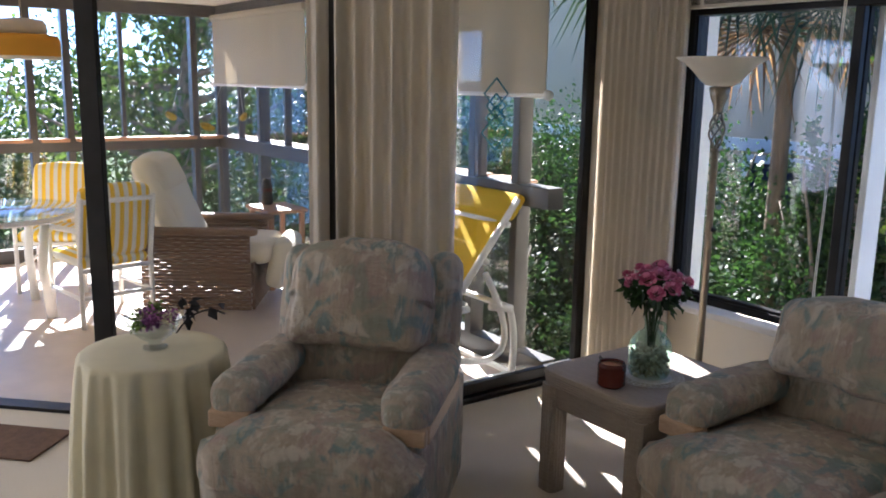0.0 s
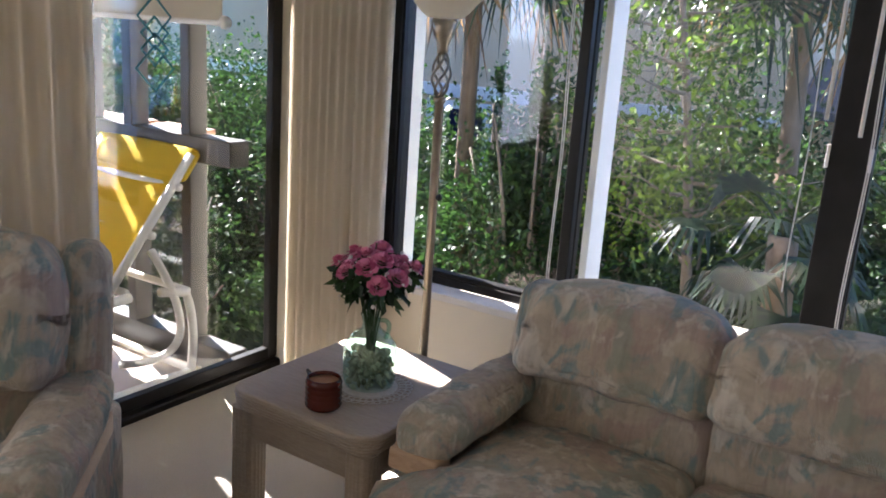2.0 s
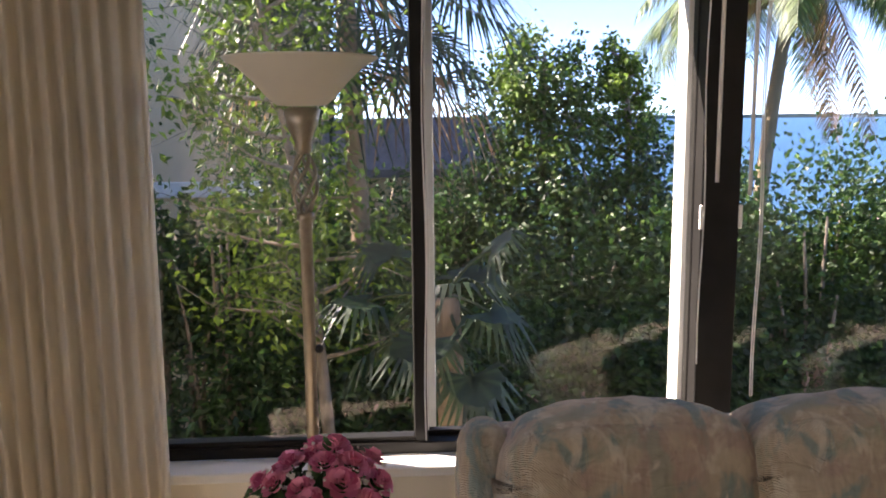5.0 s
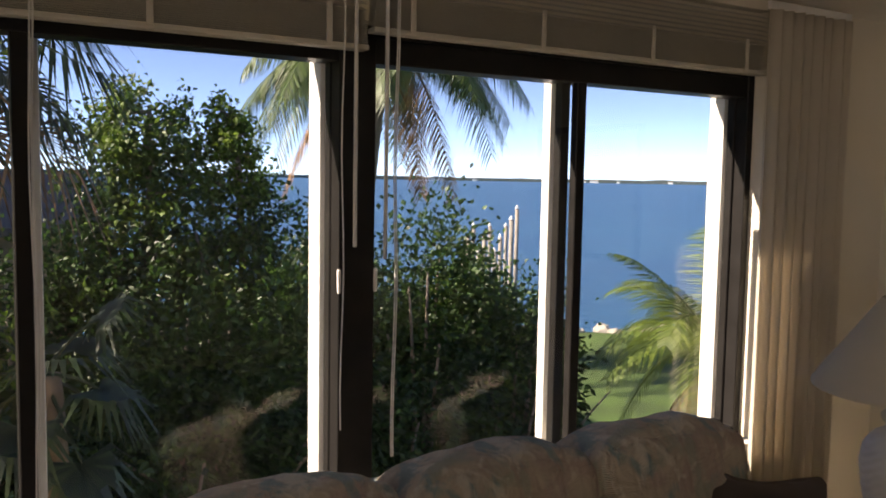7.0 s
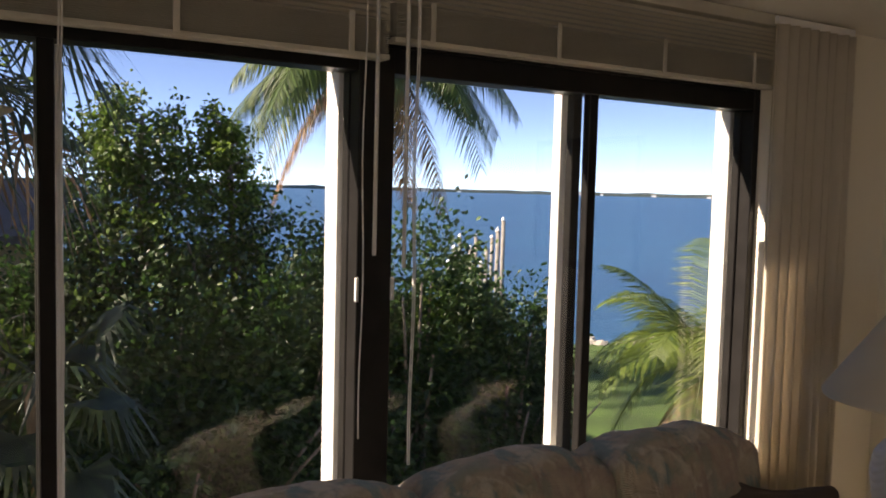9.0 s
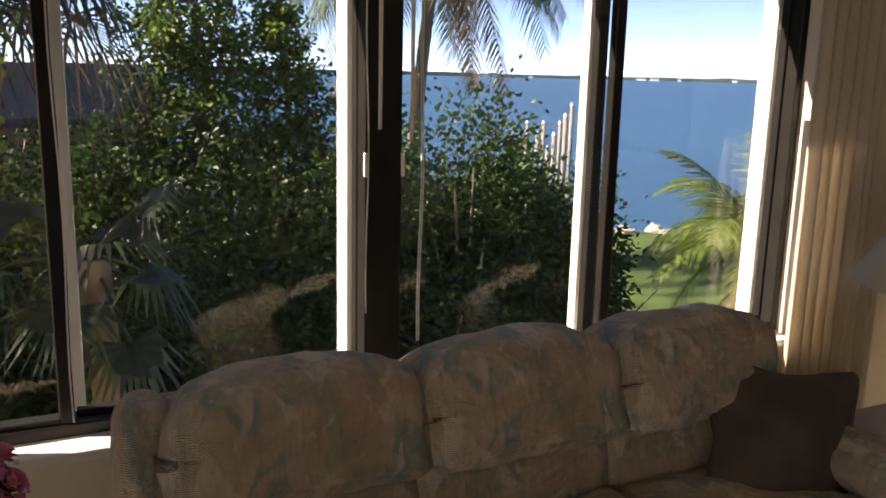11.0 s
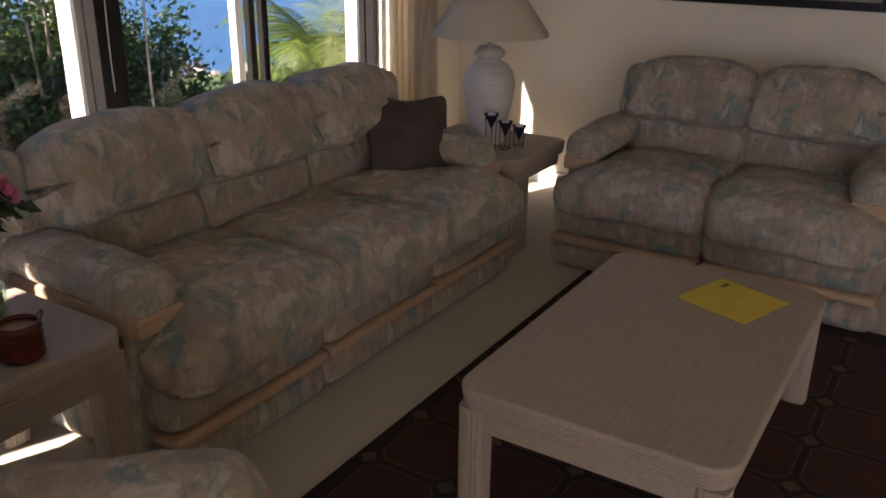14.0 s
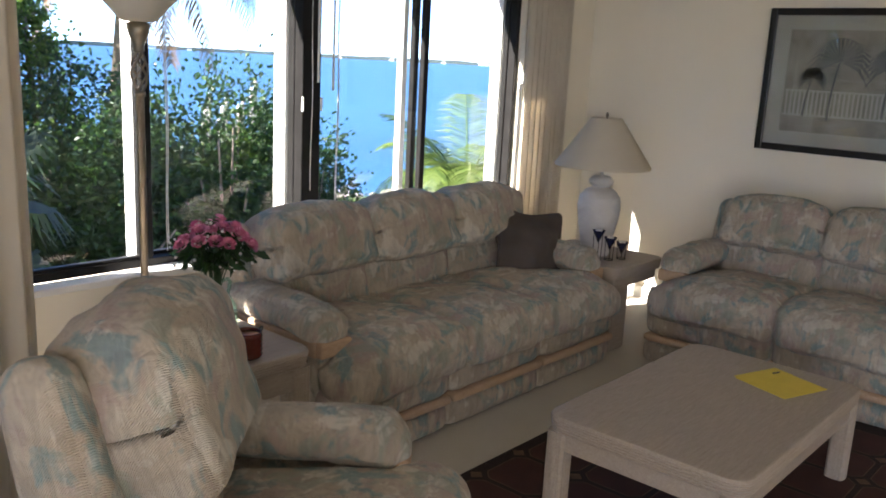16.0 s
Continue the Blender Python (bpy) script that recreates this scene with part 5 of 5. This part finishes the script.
for k in range(16):
    a = radians(rnd.uniform(30, 62))
    s = rnd.uniform(4, 14)
    h = thing("far_house", pose(2430 * math.cos(a), 2430 * math.sin(a), -4, 0, 0, math.degrees(a)), "tiny pale house on the far shore", "house", "houses on the far shore")
    part("wall", boxed((-4, -s, 0), (4, s, rnd.uniform(4, 7))), WHITE_PAINT, h)
    part("roof", boxed((-5, -s - 1, 7.1), (5, s + 1, 8)), STUCCO, h)

ROCK = plain("grey_shore_rock", (0.36, 0.33, 0.28), 0.9, 0, 0.3, 3, 0.7, 20)
bm = bmesh.new()
for k in range(130):
    u = rnd.uniform(-0.25, 1.0)
    x = 19.5 + u * 22
    y = 17.2 - (x - 19.5) * 0.42
    bmesh.ops.create_icosphere(bm, subdivisions=1, radius=rnd.uniform(0.15, 0.35), matrix=pose(x + rnd.uniform(-0.3, 0.5), y + rnd.uniform(-0.2, 0.6), -3.05, rnd.uniform(0, 360), 0, rnd.uniform(0, 360)) @ Matrix.Diagonal((1.3, 1, 0.7, 1)))
tagged(new("shore_rocks", mesh_from(bm, "shore_rocks", ROCK)), "low grey rocks along the sea wall", "rocks", "", "stuff")

PILE = plain("weathered_piling", (0.30, 0.27, 0.23), 0.9, 0, 0.3, 4, 0.6, 30)
for k in range(11):
    u = k / 10
    d = 34 + 4 * (k % 3)
    ang = 58.6 - 3.6 * u
    px, py = 1.6 + d * math.cos(radians(ang)), -2.4 + d * math.sin(radians(ang))
    h = 3.7 + 0.3 * (k % 3) + (1.3 if k > 8 else 0)
    t = thing("piling", pose(px, py, -5), "weathered wooden dock piling standing in the water", "piling", "dock pilings")
    part("post", tube(bmesh.new(), [(0, 0, 0), (0.02, 0, h)], 0.10, 10, 0.9), PILE, t, "", True)
    part("cap", lathe(bmesh.new(), [(0.095, h), (0.095, h + 0.03), (0.01, h + 0.18)], 10), WHITE_PAINT, t, "white cone cap")

# neighbouring house
hs = thing("house", pose(0, 0, 0), "beige stucco house with white trim beyond the hedge", "house")
part("wall", boxed((-17, 9.9, -3.5), (0.6, 17, 6.5)), STUCCO, hs)
part("trim_band", boxed((-17.05, 9.82, 0.50), (0.65, 9.899, 0.72), 0.01), WHITE_PAINT, hs, "white trim band")
for x in (-10.4, -4.75):
    w = part("window", frame_bars(bmesh.new(), x - 0.65, x + 0.65, -0.9, 0.44, 9.80, 9.898, 0.13), WHITE_PAINT, hs, "white-trimmed house window")
    part("pane", boxed((x - 0.53, 9.86, -0.78), (x + 0.53, 9.88, 0.32)), BLUE_GLASS, w)
part("wing_wall", boxed((0.61, 10.6, -3.5), (3.2, 13.0, 0.75)), STUCCO, hs)
ROOF = plain("grey_shingles", (0.16, 0.15, 0.16), 0.9, 0, 0.4, 6, 0.6, 30)
bm = bmesh.new()
vs = [bm.verts.new(p) for p in ((0.61, 10.2, 0.72), (3.5, 10.2, 0.72), (3.5, 11.8, 1.45), (0.61, 11.8, 1.45), (0.61, 10.2, 0.84), (3.5, 10.2, 0.84), (3.5, 11.8, 1.57), (0.61, 11.8, 1.57))]
for f in ((3, 2, 1, 0), (4, 5, 6, 7), (0, 1, 5, 4), (1, 2, 6, 5), (2, 3, 7, 6), (3, 0, 4, 7)):
    bm.faces.new([vs[k] for k in f])
part("roof", bm, ROOF, hs, "grey shingle roof of the low wing")


# ---- planting ----
def blob_points(q, n, centre, radii, shell=0.55):
    """Points in clumps through a rounded volume, thicker to its skin."""
    clumps = max(10, n // 160)
    v = q.normal(size=(clumps, 3))
    v /= np.linalg.norm(v, axis=1, keepdims=True)
    v *= (shell + (1 - shell) * q.rand(clumps, 1)) * (0.6 + 0.62 * q.rand(clumps, 1))
    c = v[q.randint(0, clumps, n)]
    out = c + q.normal(size=(n, 3)) * 0.135
    return np.asarray(centre) + out * np.asarray(radii), out


def shrub(name, centre, radii, n, leaf, mat, label, seed, category="shrub", group=""):
    q = np.random.RandomState(seed)
    t = thing(name, pose(centre[0], centre[1], -3.0), label, category, group)
    bm = bmesh.new()
    zc = centre[2] + 3.0
    for k in range(9):
        v = q.normal(size=3) * (0.5, 0.5, 0.3)
        e = Vector((v[0] * radii[0], v[1] * radii[1], zc + v[2] * radii[2] + 0.3 * radii[2]))
        tube(bm, curve_pts((v[0] * 0.3, v[1] * 0.3, 0), (e.x * 0.3, e.y * 0.3, e.z * 0.6), e, 7), 0.045, 6, 0.25)
    part("stem_bundle", bm, BARK, t, "", True)
    pts, out = blob_points(q, n, (0, 0, zc), radii)
    dirs = out + q.normal(size=(n, 3)) * 0.6 + (0, 0, 0.3)
    o = new("crown", leaves_mesh("crown", mat, pts, dirs, leaf, leaf * 0.28, seed))
    o.parent = t
    return t


HEDGE = ((-6.0, 6.6, -0.9, 1.9, 1.5, 2.0), (-3.4, 6.0, -0.9, 1.6, 1.4, 1.9), (-1.5, 5.4, -0.9, 1.3, 1.2, 1.6), (-0.5, 4.6, -0.9, 1.1, 1.0, 1.75),
         (1.0, 4.9, -0.9, 1.1, 1.1, 1.8), (2.2, 4.4, -1.2, 1.1, 1.1, 1.6), (3.3, 4.9, -1.1, 1.2, 1.2, 1.9), (4.4, 5.4, -1.1, 1.3, 1.2, 2.0), (5.7, 5.6, -1.3, 1.3, 1.2, 2.0), (0.2, 2.7, -1.9, 0.9, 0.8, 1.1),
         (2.0, 2.6, -2.0, 1.0, 0.8, 1.0), (3.6, 3.2, -2.0, 1.1, 0.9, 1.1), (-8.5, 6.5, -0.8, 2.0, 1.5, 2.2),
         (1.4, 7.0, -0.6, 1.3, 0.9, 2.1), (2.9, 6.9, -0.9, 1.2, 0.9, 2.0), (4.0, 7.0, -0.9, 1.1, 0.9, 1.8), (5.0, 6.1, -0.75, 0.9, 0.8, 1.8), (0.6, 6.4, -0.4, 1.0, 0.9, 2.0),
         (-0.50, 4.6, 0.55, 0.26, 0.26, 0.95), (-0.95, 4.75, 0.35, 0.28, 0.28, 0.85), (-0.1, 4.6, 0.35, 0.30, 0.3, 0.95), (0.45, 4.6, 0.2, 0.34, 0.34, 1.0))
HEDGE += ((5.9, 7.4, -0.75, 1.1, 0.9, 1.95), (4.7, 7.3, -0.55, 0.9, 0.8, 1.9), (6.9, 6.9, -0.95, 1.1, 0.9, 1.8), (-12.0, -2.2, -0.4, 1.6, 2.0, 2.4), (-12.0, 0.8, -0.2, 1.6, 2.0, 2.6), (-12.0, 3.8, -0.2, 1.6, 2.0, 2.6), (-7.2, 4.6, -1.2, 1.4, 1.3, 1.7), (-4.6, 3.6, -1.6, 1.2, 1.0, 1.4))
for k, (x, y, z, a, b, c) in enumerate(HEDGE):
    shrub("hedge_bush", (x, y, z), (a, b, c), int(6000 * a * (b + c) / 2), 0.10, LEAF_HEDGE, "dense glossy green hedge bush", 100 + k, "bush", "garden hedge")
for k, (x, y, z, a, b, c) in enumerate(((6.55, 5.6, -0.9, 0.95, 0.8, 1.75), (5.9, 5.3, -0.7, 0.9, 0.8, 1.9), (7.0, 5.3, -1.0, 0.85, 0.7, 1.8), (7.35, 5.9, -1.0, 0.9, 0.8, 1.6))):
    shrub("sea_grape_bush", (x, y, z), (a, b, c), 8000, 0.095, LEAF_LIGHT if k == 0 else LEAF_HEDGE, "broad-leaved green shrub sloping to the lawn", 130 + k, "bush", "shrubs by the lawn")


def tree(name, base, height, spread, n, leaf, mat, label, seed, lean=(0, 0), crown_z=0.6, bark=BARK, trunk=0.10, levels=26):
    """A tapered trunk with limbs; leaves sit in clumps round the limbs' ends."""
    q = np.random.RandomState(seed)
    t = thing(name, pose(*base), label, "tree")
    bm = bmesh.new()
    top = Vector((lean[0], lean[1], height))
    spine = curve_pts((0, 0, 0), (lean[0] * 0.2 + 0.2, lean[1] * 0.2, height * 0.5), top, 10)
    tube(bm, spine, trunk, 9, 0.25)
    part("trunk", bm, bark, t, "", True)
    ends = []
    bm = bmesh.new()
    for k in range(levels):
        u = crown_z + (1 - crown_z) * (k + 0.5) / levels
        p = spine[min(10, int(u * 10))].lerp(spine[min(10, int(u * 10) + 1)], u * 10 % 1)
        a = k * 2.4 + q.uniform(-0.4, 0.4)
        ln = spread * (1.15 - 0.7 * (k / levels)) * q.uniform(0.6, 1.1)
        e = p + Vector((math.cos(a) * ln, math.sin(a) * ln, ln * q.uniform(0.0, 0.6)))
        pts = curve_pts(p, p.lerp(e, 0.5) + Vector((0, 0, -0.1 * ln)), e, 6)
        tube(bm, pts, trunk * 0.28, 5, 0.2)
        for f in (3, 4, 5, 6):
            ends.append((pts[f], 0.10 + 0.22 * spread * 0.5))
            d = Vector(q.normal(size=3)) * 0.22 * spread
            tube(bm, [pts[f], pts[f] + d], trunk * 0.07, 4, 0.5)
            ends.append((pts[f] + d, 0.16 * spread))
    part("limbs", bm, bark, t, "", True)
    idx = q.randint(0, len(ends), n)
    c = np.array([tuple(ends[i][0]) for i in idx])
    s = np.array([ends[i][1] for i in idx])[:, None]
    pts = c + q.normal(size=(n, 3)) * s * 0.6
    o = new("crown", leaves_mesh("crown", mat, pts, q.normal(size=(n, 3)) + (0, 0, 0.3), leaf, leaf * 0.28, seed))
    o.parent = t
    return t


tree("mangrove_tree", (3.40, 7.6, -3.0), 5.35, 1.15, 15000, 0.095, LEAF_LIGHT, "slender sunlit mangrove tree with small green leaves", 201, (0.3, 0.2), 0.35)
tree("mangrove_tree", (4.75, 8.0, -3.0), 5.35, 0.55, 7500, 0.085, LEAF_YOUNG, "narrow sunlit mangrove tree with yellow-green leaves", 202, (0.0, 0.1), 0.45)
tree("leafy_tree", (1.35, 3.9, -3.0), 5.6, 0.95, 4200, 0.075, LEAF_YOUNG, "twiggy tree with light green young leaves", 203, (-0.4, -0.5), 0.5, BARK, 0.07, 30)
tree("shade_tree", (-9.2, 0.6, -3.0), 6.6, 2.4, 9000, 0.15, LEAF_LIGHT, "large pale-barked tree leaning beside the porch", 204, (-0.6, 1.2), 0.45, BARK, 0.24, 26)
tree("shade_tree", (-9.2, 3.9, -3.0), 6.0, 2.2, 9000, 0.15, LEAF_HEDGE, "dark leafy tree beyond the porch", 205, (0.4, 0.6), 0.35, BARK, 0.16, 26)


def frond(bm, base, way, length, rise, droop, leaflets, leaf_len, q, hang=0.5):
    """One feather frond: an arching rib with leaflets on both sides."""
    side = Vector((-way.y, way.x, 0)).normalized()
    rib = []
    for k in range(13):
        u = k / 12
        rib.append(base + way * length * (u - 0.18 * u * u) + Vector((0, 0, rise * length * u - droop * length * u * u)))
    tube(bm, rib, 0.016, 5, 0.2)
    for k in range(leaflets):
        u = 0.08 + 0.92 * k / leaflets
        i = min(11, int(u * 12))
        p = rib[i].lerp(rib[i + 1], u * 12 - i)
        d = (rib[i + 1] - rib[i]).normalized()
        ln = leaf_len * (0.45 + math.sin(math.pi * min(1, 0.12 + 0.85 * u))) * q.uniform(0.7, 1.0)
        for s in (-1, 1):
            o = (side * s * 0.85 + d * 0.55 + Vector((0, 0, -hang * q.uniform(0.7, 1.3)))).normalized()
            w = d * (0.0072 if hang < 0.2 else 0.02)
            m1 = p + o * ln * 0.5 + Vector((0, 0, 0.03 * ln))
            e = p + o * ln + Vector((0, 0, -0.14 * ln))
            bm.faces.new([bm.verts.new(v) for v in (p - w, p + w, m1 + w * 1.2, m1 - w * 1.2)])
            bm.faces.new([bm.verts.new(v) for v in (m1 - w * 1.2, m1 + w * 1.2, e)])


def palm(name, base, top, fronds, length, label, seed, dry=0, leaf_len=0.45, trunk=0.13, droop=(0.55, 0.95), rise=0.45, leaflets=46, hang=0.5):
    q = random.Random(seed)
    t = thing(name, pose(*base), label, "palm")
    tp = Vector(top) - Vector(base)
    bm = bmesh.new()
    pts = curve_pts((0, 0, 0), (tp.x * 0.2, tp.y * 0.2, tp.z * 0.55), tp, 40)
    tube(bm, pts, trunk, 12, 0.75)
    for k, v in enumerate(bm.verts):
        if (k // 12) % 2:
            c = pts[min(40, k // 12)]
            v.co = c + (v.co - c) * 1.06
    part("trunk", bm, PALM_BARK, t, "", True)
    for k in range(fronds):
        a = k * 2.4 + q.uniform(-0.3, 0.3)
        bm = bmesh.new()
        frond(bm, tp, Vector((math.cos(a), math.sin(a), 0)), length * q.uniform(0.8, 1.1), rise * q.uniform(0.3, 1.3), q.uniform(*droop), leaflets, leaf_len, q, hang)
        part("frond", bm, LEAF_ARECA if hang < 0.2 else LEAF_PALM, t)
    for k in range(dry):
        a = k * 2.1 + 0.7
        bm = bmesh.new()
        frond(bm, tp + Vector((0, 0, -0.1)), Vector((math.cos(a), math.sin(a), 0)), length * 0.7, -0.15, 1.05, 40, leaf_len * 0.8, q, 0.9)
        part("dry_frond", bm, LEAF_DRY, t, "hanging dry brown frond")
    return t


palm("coconut_palm", (10.1, 16.3, -3.0), (10.55, 15.7, 4.7), 26, 4.2, "coconut palm with arching green fronds", 31, 8, 0.95, 0.17, (0.55, 1.15), 0.5, 70, 0.8)
palm("areca_palm", (8.75, 3.95, -3.0), (8.75, 3.95, -0.25), 30, 1.5, "low feathery yellow-green palm by the lawn", 32, 3, 0.42, 0.08, (0.65, 1.3), 1.35, 50, 0.15)
palm("areca_palm", (8.15, 3.7, -3.0), (8.15, 3.7, -1.25), 22, 1.0, "low feathery yellow-green palm by the lawn", 36, 4, 0.36, 0.07, (0.5, 1.2), 0.8, 40, 0.15)


def fan_palm(base, top, n, label, seed, size=0.75):
    """A cabbage palm: fans of stiff strips on stalks, old ones hanging."""
    q = random.Random(seed)
    t = thing("cabbage_palm", pose(*base), label, "palm")
    tp = Vector(top) - Vector(base)
    part("trunk", tube(bmesh.new(), curve_pts((0, 0, 0), tp * 0.5 + Vector((0.1, 0, 0)), tp, 12), 0.10, 12, 0.9), PALM_BARK, t, "", True)
    for k in range(n):
        a, low = k * 2.4, k / n
        way = Vector((math.cos(a), math.sin(a), 0))
        end = tp + way * size * q.uniform(0.7, 1.2) + Vector((0, 0, size * (0.7 - 1.9 * low)))
        bm = bmesh.new()
        tube(bm, curve_pts(tp, tp.lerp(end, 0.5) + Vector((0, 0, 0.25 * size * (1 - low))), end, 6), 0.014, 5, 0.6)
        d = (end - tp).normalized()
        side = Vector((-way.y, way.x, 0))
        for i in range(22):
            b = radians(-105 + 210 * i / 21)
            o = (d * math.cos(b) + side * math.sin(b)).normalized()
            ln = size * q.uniform(0.75, 1.0)
            w = side * math.cos(b) * 0.018 - d * math.sin(b) * 0.018
            m1 = end + o * ln * 0.55
            e = end + o * ln + Vector((0, 0, -ln * q.uniform(0.25, 0.7)))
            bm.faces.new([bm.verts.new(v) for v in (end - w * 0.3, end + w * 0.3, m1 + w, m1 - w)])
            bm.faces.new([bm.verts.new(v) for v in (m1 - w, m1 + w, e)])
        part("fan_leaf", bm, LEAF_DRY if low > 0.92 else LEAF_FAN, t)
    return t


fan_palm((1.6, 5.7, -3.0), (1.45, 5.4, 3.0), 40, "cabbage palm with drooping dark fan leaves", 41, 0.95)
fan_palm((2.2, 2.7, -3.0), (2.15, 2.7, 0.50), 11, "young fan palm among the bushes", 43, 0.40)
fan_palm((-1.9, 5.4, -3.0), (-1.75, 5.2, 3.3), 46, "cabbage palm trunk rising above the hedge", 44, 1.0)
fan_palm((-2.3, 2.9, -3.0), (-2.35, 2.9, 3.4), 16, "cabbage palm beside the porch", 45, 0.8)
